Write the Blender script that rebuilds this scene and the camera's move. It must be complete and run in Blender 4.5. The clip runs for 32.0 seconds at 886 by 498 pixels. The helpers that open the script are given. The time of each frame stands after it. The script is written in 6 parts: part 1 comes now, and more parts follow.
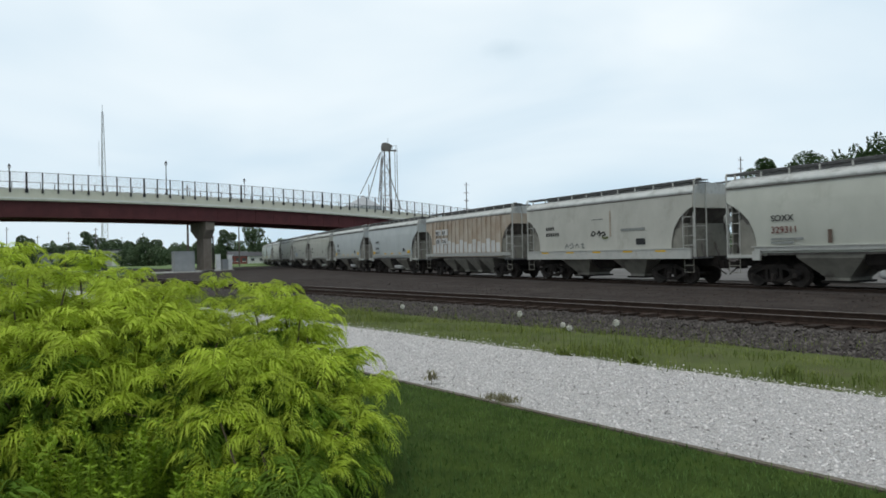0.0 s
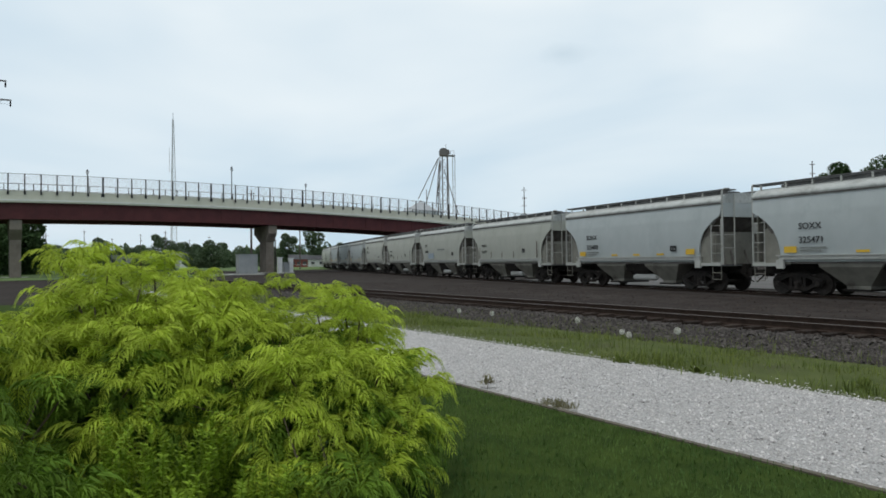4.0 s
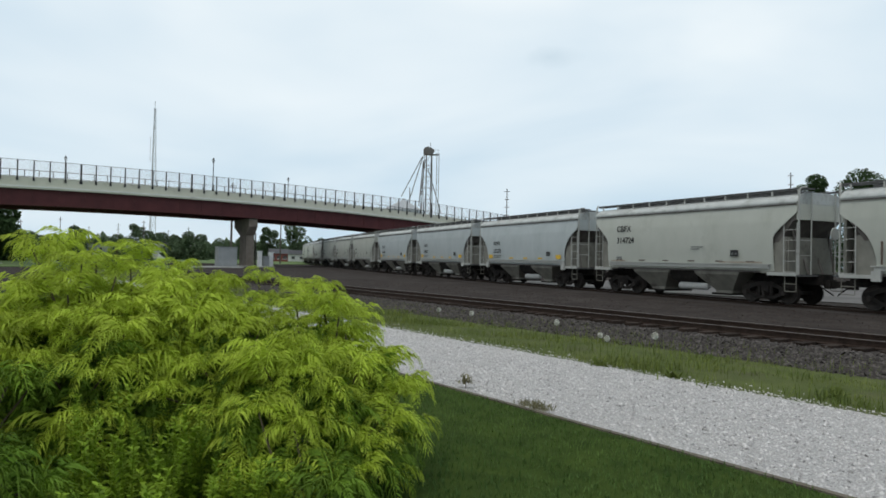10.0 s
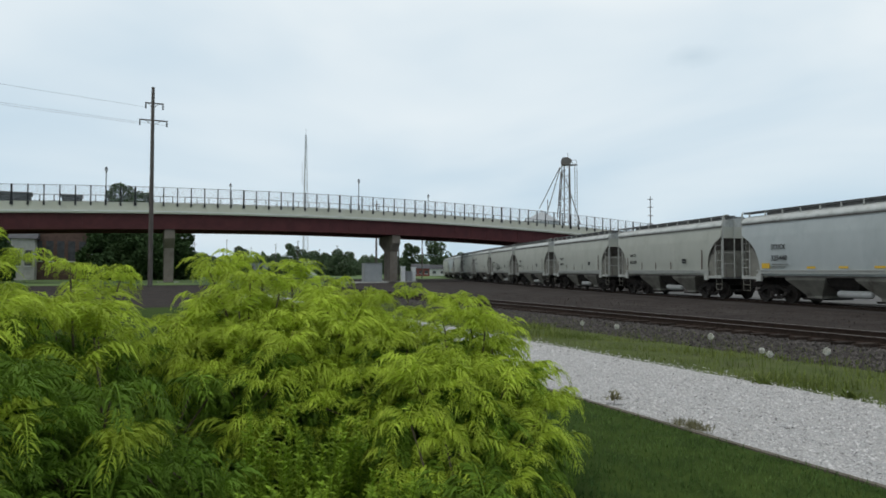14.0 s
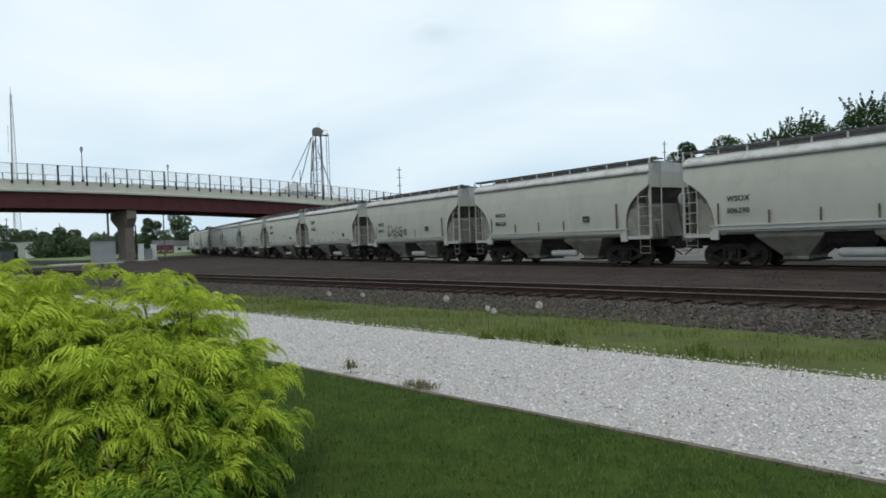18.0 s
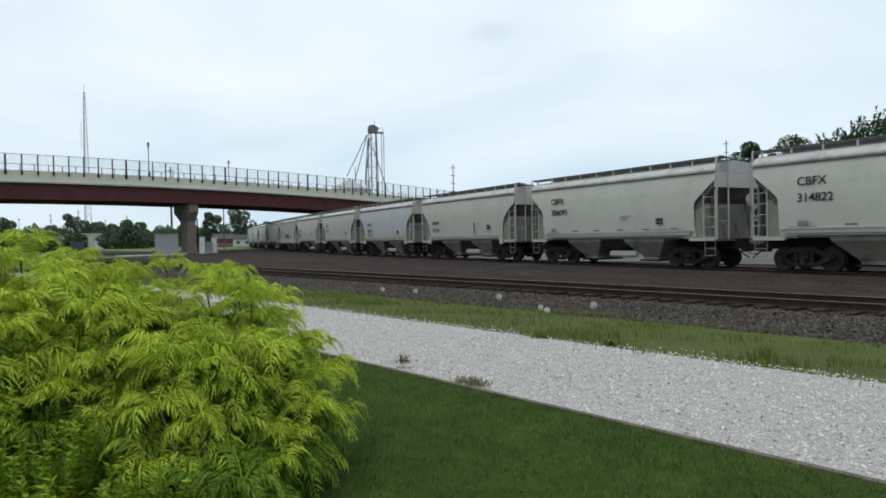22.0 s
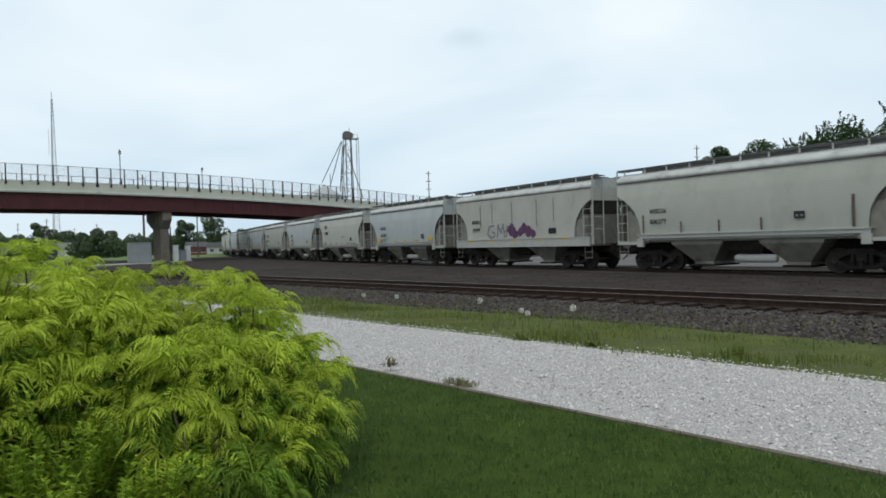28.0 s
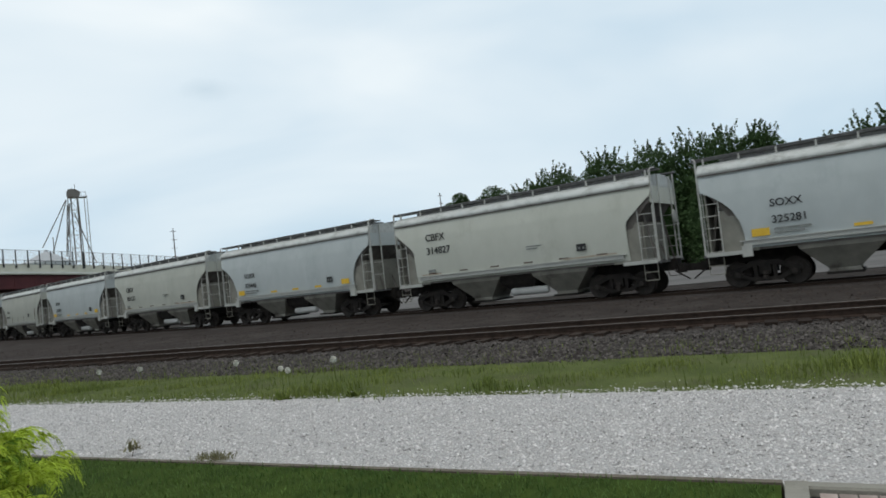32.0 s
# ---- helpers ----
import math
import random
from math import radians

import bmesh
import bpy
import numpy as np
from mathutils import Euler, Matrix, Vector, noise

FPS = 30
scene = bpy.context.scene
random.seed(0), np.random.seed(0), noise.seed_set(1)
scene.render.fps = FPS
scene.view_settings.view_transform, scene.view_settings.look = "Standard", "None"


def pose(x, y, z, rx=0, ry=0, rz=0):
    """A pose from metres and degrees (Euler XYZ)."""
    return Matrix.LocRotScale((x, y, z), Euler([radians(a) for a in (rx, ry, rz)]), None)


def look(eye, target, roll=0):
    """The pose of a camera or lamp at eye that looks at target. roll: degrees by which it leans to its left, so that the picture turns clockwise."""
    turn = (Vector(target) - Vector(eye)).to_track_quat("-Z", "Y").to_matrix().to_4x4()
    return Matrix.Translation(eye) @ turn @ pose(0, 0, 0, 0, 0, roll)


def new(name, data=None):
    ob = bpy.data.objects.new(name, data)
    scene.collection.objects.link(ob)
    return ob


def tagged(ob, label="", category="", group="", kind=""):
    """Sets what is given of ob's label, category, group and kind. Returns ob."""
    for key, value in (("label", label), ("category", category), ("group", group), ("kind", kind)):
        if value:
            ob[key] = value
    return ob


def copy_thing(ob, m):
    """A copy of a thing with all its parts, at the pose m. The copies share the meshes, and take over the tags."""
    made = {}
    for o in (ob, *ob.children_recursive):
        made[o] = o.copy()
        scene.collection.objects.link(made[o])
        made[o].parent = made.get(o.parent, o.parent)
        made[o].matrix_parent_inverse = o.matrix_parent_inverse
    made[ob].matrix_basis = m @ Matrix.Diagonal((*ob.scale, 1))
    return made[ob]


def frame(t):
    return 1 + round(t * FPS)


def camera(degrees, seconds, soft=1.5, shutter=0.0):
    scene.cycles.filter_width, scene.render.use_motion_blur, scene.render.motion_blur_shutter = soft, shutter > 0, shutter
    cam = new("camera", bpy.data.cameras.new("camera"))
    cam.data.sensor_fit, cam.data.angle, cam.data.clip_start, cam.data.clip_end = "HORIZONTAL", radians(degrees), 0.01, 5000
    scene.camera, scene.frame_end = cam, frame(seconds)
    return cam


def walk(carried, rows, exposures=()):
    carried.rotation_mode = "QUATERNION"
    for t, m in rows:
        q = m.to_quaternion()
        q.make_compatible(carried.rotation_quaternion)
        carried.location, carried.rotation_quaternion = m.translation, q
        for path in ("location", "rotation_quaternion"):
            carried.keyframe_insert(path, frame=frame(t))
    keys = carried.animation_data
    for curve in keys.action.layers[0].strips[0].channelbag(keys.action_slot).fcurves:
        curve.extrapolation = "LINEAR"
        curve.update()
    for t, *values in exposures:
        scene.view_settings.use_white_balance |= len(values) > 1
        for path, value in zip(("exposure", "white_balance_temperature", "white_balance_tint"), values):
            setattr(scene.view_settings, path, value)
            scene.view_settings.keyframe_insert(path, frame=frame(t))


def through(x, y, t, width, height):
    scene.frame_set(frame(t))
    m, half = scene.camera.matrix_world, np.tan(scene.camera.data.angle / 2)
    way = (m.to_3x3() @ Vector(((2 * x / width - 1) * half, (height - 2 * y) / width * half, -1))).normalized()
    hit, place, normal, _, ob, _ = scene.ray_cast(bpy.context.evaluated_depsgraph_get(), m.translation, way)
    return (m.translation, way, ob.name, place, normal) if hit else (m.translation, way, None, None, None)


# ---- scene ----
cam = camera(67.44, 32.0, 1.7, 0.12)
PATH = [
    (0.0, pose(-0.047, -0.019, 1.522, 90.48, 1.16, 0.19)),
    (0.5, pose(-0.038, -0.025, 1.521, 92.31, 0.97, 0.42)),
    (1.0, pose(-0.061, -0.034, 1.513, 92.47, 0.60, 2.91)),
    (1.5, pose(-0.081, -0.063, 1.518, 92.42, -0.11, 6.39)),
    (2.0, pose(-0.075, -0.095, 1.513, 92.84, 0.08, 9.73)),
    (2.5, pose(-0.077, -0.110, 1.520, 92.17, 0.95, 8.47)),
    (4.5, pose(-0.045, -0.043, 1.505, 90.17, 0.21, 3.65)),
    (5.0, pose(-0.044, -0.033, 1.510, 89.21, 0.02, 1.35)),
    (5.5, pose(-0.044, -0.027, 1.505, 89.23, -0.55, -1.69)),
    (6.0, pose(-0.020, -0.016, 1.495, 89.21, 0.23, -3.96)),
    (6.5, pose(-0.022, 0.000, 1.489, 89.37, 0.01, -5.58)),
    (7.0, pose(-0.055, -0.029, 1.487, 90.79, -0.27, -1.08)),
    (7.5, pose(-0.052, -0.040, 1.489, 89.38, -0.15, 1.89)),
    (8.0, pose(-0.063, -0.062, 1.490, 89.50, -0.22, 3.26)),
    (8.5, pose(-0.058, -0.072, 1.494, 89.84, -0.42, 3.61)),
    (9.0, pose(-0.046, -0.042, 1.488, 90.19, -0.56, 3.88)),
    (9.5, pose(-0.042, -0.011, 1.492, 90.56, -0.66, 4.24)),
    (10.0, pose(-0.060, -0.036, 1.502, 90.92, -1.18, 3.46)),
    (10.5, pose(-0.028, -0.040, 1.495, 91.00, -1.71, -3.13)),
    (11.0, pose(-0.052, -0.015, 1.498, 90.86, -1.23, -2.49)),
    (11.5, pose(-0.107, 0.006, 1.482, 90.46, -1.07, 2.15)),
    (12.0, pose(-0.122, -0.035, 1.488, 91.41, 0.32, 12.36)),
    (12.5, pose(-0.142, -0.042, 1.486, 91.25, 0.11, 14.84)),
    (13.0, pose(-0.216, -0.078, 1.494, 91.20, 0.64, 18.84)),
    (13.5, pose(-0.181, -0.050, 1.497, 91.96, 0.54, 17.11)),
    (14.0, pose(-0.095, -0.046, 1.512, 91.91, -0.10, 15.43)),
    (14.5, pose(-0.080, -0.018, 1.515, 91.62, -0.34, 9.21)),
    (16.5, pose(-0.054, 0.008, 1.514, 89.97, -0.55, 2.87)),
    (17.0, pose(0.013, 0.029, 1.513, 89.50, 0.07, 0.01)),
    (17.5, pose(0.110, 0.122, 1.516, 89.17, 1.02, -3.21)),
    (18.0, pose(0.160, 0.156, 1.508, 89.04, 2.10, -5.42)),
    (18.5, pose(0.166, 0.146, 1.493, 89.06, 2.71, -7.42)),
    (19.0, pose(0.135, 0.141, 1.493, 89.11, 1.68, -4.69)),
    (19.5, pose(0.113, 0.160, 1.501, 89.26, 0.93, -1.53)),
    (20.0, pose(0.089, 0.192, 1.506, 89.36, 0.18, 0.57)),
    (20.5, pose(0.085, 0.186, 1.507, 89.41, -0.02, 1.61)),
    (21.0, pose(0.102, 0.167, 1.505, 89.47, 0.47, 1.89)),
    (21.5, pose(0.120, 0.170, 1.501, 89.28, 0.89, 0.97)),
    (22.0, pose(0.136, 0.162, 1.494, 89.00, 1.09, -0.90)),
    (22.5, pose(0.090, 0.120, 1.498, 88.93, 0.68, 0.03)),
    (23.0, pose(0.030, 0.030, 1.498, 89.14, 0.43, 1.63)),
    (23.5, pose(0.016, -0.016, 1.496, 89.52, 1.04, 2.47)),
    (24.0, pose(0.019, -0.038, 1.493, 89.66, 1.24, 2.44)),
    (24.5, pose(0.026, -0.047, 1.498, 89.67, 1.06, 0.69)),
    (25.0, pose(0.024, -0.043, 1.499, 89.77, 1.13, -0.68)),
    (25.5, pose(0.022, -0.043, 1.503, 89.82, 1.22, -2.39)),
    (27.5, pose(0.020, -0.064, 1.496, 89.48, 1.89, -3.94)),
    (28.0, pose(0.014, -0.061, 1.497, 89.44, 1.65, -3.00)),
    (28.5, pose(0.008, -0.050, 1.498, 89.45, 1.38, -2.58)),
    (29.0, pose(0.009, -0.053, 1.496, 89.37, 1.16, -2.22)),
    (29.5, pose(0.032, -0.069, 1.500, 89.56, 1.26, -3.95)),
    (30.0, pose(0.071, -0.055, 1.507, 90.78, 2.34, -13.89)),
    (30.5, pose(0.077, -0.024, 1.497, 90.59, 4.12, -17.54)),
    (31.0, pose(0.093, -0.036, 1.493, 91.12, 5.74, -18.98)),
    (31.5, pose(0.110, -0.048, 1.512, 91.89, 6.20, -21.26)),
    (32.0, pose(0.101, -0.033, 1.509, 92.36, 6.31, -23.56)),
]
walk(cam, PATH, ((0, 0.02), (1, -0.1), (2, -0.15), (2.5, -0.15), (4.5, -0.08), (5, -0.08), (6, 0.04), (7, 0.03), (9, 0.0), (10, -0.05), (11, -0.08), (12, -0.12),
                 (13.5, -0.15), (15, -0.05), (17, 0.04), (19, 0.06), (25, 0.04), (28, 0.02), (31, 0.0), (32, -0.06)))

# ---- world ----
world = bpy.data.worlds.new("sky")
scene.world = world
world.use_nodes = True
nt = world.node_tree
nt.nodes.clear()


def node(tree, kind, **values):
    n = tree.nodes.new(kind)
    for key, value in values.items():
        n.inputs[key].default_value = value
    return n


w_out = nt.nodes.new("ShaderNodeOutputWorld")
w_bg = node(nt, "ShaderNodeBackground", Strength=1.0)
w_sky = nt.nodes.new("ShaderNodeTexSky")
w_sky.sky_type, w_sky.sun_disc = "NISHITA", False
w_sky.sun_elevation, w_sky.sun_rotation = radians(71), radians(200)
w_dim = nt.nodes.new("ShaderNodeVectorMath")
w_dim.operation = "SCALE"
w_dim.inputs[3].default_value = 0.085
w_tc = nt.nodes.new("ShaderNodeTexCoord")
w_map = node(nt, "ShaderNodeMapping", Scale=(1.0, 1.0, 3.2), Rotation=(0, 0, 0.5))
w_noise = node(nt, "ShaderNodeTexNoise", Scale=1.5, Detail=4.0, Roughness=0.45, Distortion=0.4)
w_ramp = nt.nodes.new("ShaderNodeValToRGB")
w_ramp.color_ramp.elements[0].position, w_ramp.color_ramp.elements[0].color = 0.37, (0.61, 0.78, 0.91, 1)
w_ramp.color_ramp.elements[1].position, w_ramp.color_ramp.elements[1].color = 0.83, (1.01, 1.075, 1.095, 1)
w_mix = nt.nodes.new("ShaderNodeMix")
w_mix.data_type = "RGBA"
w_mix.inputs[0].default_value = 0.92
nt.links.new(w_tc.outputs["Generated"], w_map.inputs["Vector"])
nt.links.new(w_map.outputs[0], w_noise.inputs["Vector"])
# higher up the cloud veil grows thicker and whiter
w_sep = nt.nodes.new("ShaderNodeSeparateXYZ")
w_lift = node(nt, "ShaderNodeMath")
w_lift.operation = "MULTIPLY_ADD"
w_lift.inputs[1].default_value = 0.36
nt.links.new(w_tc.outputs["Generated"], w_sep.inputs[0])
nt.links.new(w_sep.outputs[2], w_lift.inputs[0])
nt.links.new(w_noise.outputs[0], w_lift.inputs[2])
# and thinner towards the east
w_east = node(nt, "ShaderNodeMath")
w_east.operation = "MULTIPLY_ADD"
w_east.inputs[1].default_value = -0.24
w_west = node(nt, "ShaderNodeMath")
w_west.operation = "MAXIMUM"
w_west.inputs[1].default_value = -0.2
nt.links.new(w_sep.outputs[0], w_west.inputs[0])
nt.links.new(w_west.outputs[0], w_east.inputs[0])
w_low = nt.nodes.new("ShaderNodeMapRange")
w_low.inputs["From Max"].default_value, w_low.inputs["To Min"].default_value, w_low.inputs["To Max"].default_value = 0.22, -0.15, 0.0
w_haze = node(nt, "ShaderNodeMath")
nt.links.new(w_sep.outputs[2], w_low.inputs["Value"])
nt.links.new(w_low.outputs[0], w_haze.inputs[0])
nt.links.new(w_lift.outputs[0], w_haze.inputs[1])
nt.links.new(w_haze.outputs[0], w_east.inputs[2])
nt.links.new(w_east.outputs[0], w_ramp.inputs["Fac"])
nt.links.new(w_sky.outputs[0], w_dim.inputs[0])
nt.links.new(w_dim.outputs[0], w_mix.inputs[6])
nt.links.new(w_ramp.outputs[0], w_mix.inputs[7])
# one small grey-blue cloud
w_off = nt.nodes.new("ShaderNodeVectorMath")
w_off.operation = "SUBTRACT"
w_off.inputs[1].default_value = (0.0885, 0.952, 0.2925)
w_wide = nt.nodes.new("ShaderNodeVectorMath")
w_wide.operation = "MULTIPLY"
w_wide.inputs[1].default_value = (1.0, 1.0, 2.6)
w_len = nt.nodes.new("ShaderNodeVectorMath")
w_len.operation = "LENGTH"
w_fine = node(nt, "ShaderNodeTexNoise", Scale=26.0, Detail=4.0)
w_edge = node(nt, "ShaderNodeMath")
w_edge.operation = "MULTIPLY_ADD"
w_edge.inputs[1].default_value = 0.035
w_soft = nt.nodes.new("ShaderNodeMapRange")
w_soft.inputs["From Min"].default_value, w_soft.inputs["From Max"].default_value = 0.020, 0.062
w_soft.inputs["To Min"].default_value, w_soft.inputs["To Max"].default_value = 0.34, 0.0
w_cloud = nt.nodes.new("ShaderNodeMix")
w_cloud.data_type = "RGBA"
w_cloud.inputs[7].default_value = (0.46, 0.60, 0.70, 1)
nt.links.new(w_tc.outputs["Generated"], w_off.inputs[0])
nt.links.new(w_off.outputs[0], w_wide.inputs[0])
nt.links.new(w_wide.outputs[0], w_len.inputs[0])
nt.links.new(w_tc.outputs["Generated"], w_fine.inputs["Vector"])
nt.links.new(w_fine.outputs[0], w_edge.inputs[0])
nt.links.new(w_len.outputs["Value"], w_edge.inputs[2])
nt.links.new(w_edge.outputs[0], w_soft.inputs["Value"])
nt.links.new(w_soft.outputs[0], w_cloud.inputs[0])
nt.links.new(w_mix.outputs[2], w_cloud.inputs[6])
nt.links.new(w_cloud.outputs[2], w_bg.inputs["Color"])
nt.links.new(w_bg.outputs[0], w_out.inputs[0])

sun = new("sun", bpy.data.lights.new("sun", "SUN"))
sun.data.energy, sun.data.angle, sun.data.color = 0.75, radians(30), (1.0, 0.97, 0.9)
sun.matrix_basis = look((0, 0, 60), (7, 19, 0))

# ---- builders ----
BASE = 40.0                       # heading of the near rails, degrees left of ahead
PLAN = pose(0, 0, 0, 0, 0, BASE)  # local x: across the rails, away from the camera; local y: along them
EYE = 1.5


def spot(az, dist, z=0.0):
    """A place by its bearing (degrees left of ahead) and distance."""
    return Vector((-math.sin(radians(az)) * dist, math.cos(radians(az)) * dist, z))


def high(el, dist):
    """The height of a point seen at that elevation and distance."""
    return EYE + dist * math.tan(radians(el))


def surf(name, a, b, scale=4.0, rough=0.7, metal=0.0, bump=0.0, bump_scale=40.0, stretch=(1, 1, 1), spread=0.5, dirt=None, dirt_at=0.62,
         dirt_scale=1.2, vary=0.0, spec=0.3, island=0.0, dirt_stretch=(1, 1, 1)):
    """Two colours mixed by noise, an optional third in patches, fine relief, and a shift from object to object."""
    m = bpy.data.materials.new(name)
    m.use_nodes = True
    t = m.node_tree
    p = t.nodes["Principled BSDF"]
    p.inputs["Roughness"].default_value, p.inputs["Metallic"].default_value = rough, metal
    p.inputs["Specular IOR Level"].default_value = spec
    tc = t.nodes.new("ShaderNodeTexCoord")
    mp = node(t, "ShaderNodeMapping", Scale=stretch)
    t.links.new(tc.outputs["Object"], mp.inputs["Vector"])
    n1 = node(t, "ShaderNodeTexNoise", Scale=scale, Detail=6.0, Roughness=0.6)
    t.links.new(mp.outputs[0], n1.inputs["Vector"])
    r = t.nodes.new("ShaderNodeValToRGB")
    r.color_ramp.elements[0].position, r.color_ramp.elements[0].color = 0.5 - spread * 0.4, (*a, 1)
    r.color_ramp.elements[1].position, r.color_ramp.elements[1].color = 0.5 + spread * 0.4, (*b, 1)
    t.links.new(n1.outputs[0], r.inputs["Fac"])
    out = r.outputs[0]
    if dirt:
        mp2 = node(t, "ShaderNodeMapping", Scale=dirt_stretch)
        t.links.new(tc.outputs["Object"], mp2.inputs["Vector"])
        n2 = node(t, "ShaderNodeTexNoise", Scale=dirt_scale, Detail=8.0, Roughness=0.65)
        t.links.new(mp2.outputs[0], n2.inputs["Vector"])
        r2 = t.nodes.new("ShaderNodeValToRGB")
        r2.color_ramp.elements[0].position, r2.color_ramp.elements[1].position = dirt_at - 0.06, dirt_at + 0.14
        t.links.new(n2.outputs[0], r2.inputs["Fac"])
        mx = node(t, "ShaderNodeMix")
        mx.data_type = "RGBA"
        mx.inputs[7].default_value = (*dirt, 1)
        t.links.new(r2.outputs[0], mx.inputs[0])
        t.links.new(out, mx.inputs[6])
        out = mx.outputs[2]
    if vary or island:
        src = t.nodes.new("ShaderNodeObjectInfo").outputs["Random"] if vary else t.nodes.new("ShaderNodeNewGeometry").outputs["Random Per Island"]
        mr = node(t, "ShaderNodeMapRange")
        amount = vary or island
        mr.inputs["To Min"].default_value, mr.inputs["To Max"].default_value = 1 - amount, 1 + amount
        t.links.new(src, mr.inputs["Value"])
        hsv = t.nodes.new("ShaderNodeHueSaturation")
        t.links.new(mr.outputs[0], hsv.inputs["Value"])
        t.links.new(out, hsv.inputs["Color"])
        out = hsv.outputs[0]
    t.links.new(out, p.inputs["Base Color"])
    if bump:
        nb = node(t, "ShaderNodeTexNoise", Scale=bump_scale, Detail=4.0)
        t.links.new(mp.outputs[0], nb.inputs["Vector"])
        bp = node(t, "ShaderNodeBump", Strength=bump, Distance=0.03)
        t.links.new(nb.outputs[0], bp.inputs["Height"])
        t.links.new(bp.outputs[0], p.inputs["Normal"])
    return m


def leaf_surf(name, a, b, scale, through=0.22, island=0.28, rough=0.6):
    """A leaf colour that also lets light through."""
    m = surf(name, a, b, scale, rough, island=island, spec=0.15)
    t = m.node_tree
    p, out = t.nodes["Principled BSDF"], t.nodes["Material Output"]
    tr = t.nodes.new("ShaderNodeBsdfTranslucent")
    mix = t.nodes.new("ShaderNodeMixShader")
    mix.inputs[0].default_value = through
    t.links.new(p.inputs["Base Color"].links[0].from_socket, tr.inputs["Color"])
    t.links.new(p.outputs[0], mix.inputs[1])
    t.links.new(tr.outputs[0], mix.inputs[2])
    t.links.new(mix.outputs[0], out.inputs["Surface"])
    return m


def box(bm, x0, x1, y0, y1, z0, z1):
    vs = [bm.verts.new((x, y, z)) for z in (z0, z1) for x, y in ((x0, y0), (x1, y0), (x1, y1), (x0, y1))]
    for f in ((3, 2, 1, 0), (4, 5, 6, 7), (0, 1, 5, 4), (1, 2, 6, 5), (2, 3, 7, 6), (3, 0, 4, 7)):
        bm.faces.new([vs[i] for i in f])
    return bm


def loft(bm, rings, closed=True, caps=True):
    """Skin over rings of equal length."""
    vr = [[bm.verts.new(p) for p in ring] for ring in rings]
    n = len(vr[0])
    for a, b in zip(vr, vr[1:]):
        for i in range(n if closed else n - 1):
            j = (i + 1) % n
            bm.faces.new((a[i], a[j], b[j], b[i]))
    if caps and closed:
        bm.faces.new(vr[0][::-1])
        bm.faces.new(vr[-1])
    return bm


def rod(bm, a, b, r, n=6, r2=None):
    a, b = Vector(a), Vector(b)
    q = (b - a).to_track_quat("Z", "Y")
    rings = []
    for p, rr in ((a, r), (b, r if r2 is None else r2)):
        rings.append([p + q @ Vector((rr * math.cos(2 * math.pi * i / n), rr * math.sin(2 * math.pi * i / n), 0)) for i in range(n)])
    return loft(bm, rings)


def turned(bm, profile, centre=(0, 0, 0), axis="z", n=16):
    """A solid of revolution from (radius, height) pairs."""
    rings = []
    for r, h in profile:
        ring = []
        for i in range(n):
            c, s = r * math.cos(2 * math.pi * i / n), r * math.sin(2 * math.pi * i / n)
            p = (c, s, h) if axis == "z" else ((h, c, s) if axis == "x" else (c, h, s))
            ring.append(Vector(centre) + Vector(p))
        rings.append(ring)
    return loft(bm, rings)


def finish(bm, name, material, smooth=False):
    bmesh.ops.recalc_face_normals(bm, faces=bm.faces)
    me = bpy.data.meshes.new(name)
    bm.to_mesh(me)
    bm.free()
    me.materials.append(material)
    if smooth:
        me.polygons.foreach_set("use_smooth", [True] * len(me.polygons))
        me.set_sharp_from_angle(angle=radians(38))
    return me


def part(name, bm, material, parent, label="", smooth=False, at=None):
    ob = new(name, finish(bm, name, material, smooth) if isinstance(bm, bmesh.types.BMesh) else bm)
    ob.parent = parent
    if at is not None:
        ob.matrix_basis = at
    if label:
        tagged(ob, label)
    return ob


def thing(name, label, category, at=None, group="", kind=""):
    ob = new(name)
    ob.empty_display_size = 0.2
    if at is not None:
        ob.matrix_basis = at
    return tagged(ob, label, category, group, kind)


def solid(name, bm, material, label, category, at=None, group="", kind="", smooth=False):
    ob = new(name, finish(bm, name, material, smooth) if isinstance(bm, bmesh.types.BMesh) else bm)
    if at is not None:
        ob.matrix_basis = at
    return tagged(ob, label, category, group, kind)


def B():
    return bmesh.new()


def soup(name, verts, faces, materials, index=None, smooth=False):
    """A mesh from arrays: verts (n, 3), faces (m, k)."""
    me = bpy.data.meshes.new(name)
    k = faces.shape[1]
    me.vertices.add(len(verts))
    me.vertices.foreach_set("co", np.asarray(verts, np.float32).ravel())
    me.loops.add(faces.size)
    me.loops.foreach_set("vertex_index", faces.astype(np.int32).ravel())
    me.polygons.add(len(faces))
    me.polygons.foreach_set("loop_start", np.arange(0, faces.size, k, dtype=np.int32))
    if index is not None:
        me.polygons.foreach_set("material_index", index.astype(np.int32))
    me.update(calc_edges=True)
    for m in materials:
        me.materials.append(m)
    if smooth:
        me.polygons.foreach_set("use_smooth", [True] * len(faces))
    return me


rng = np.random.default_rng(7)


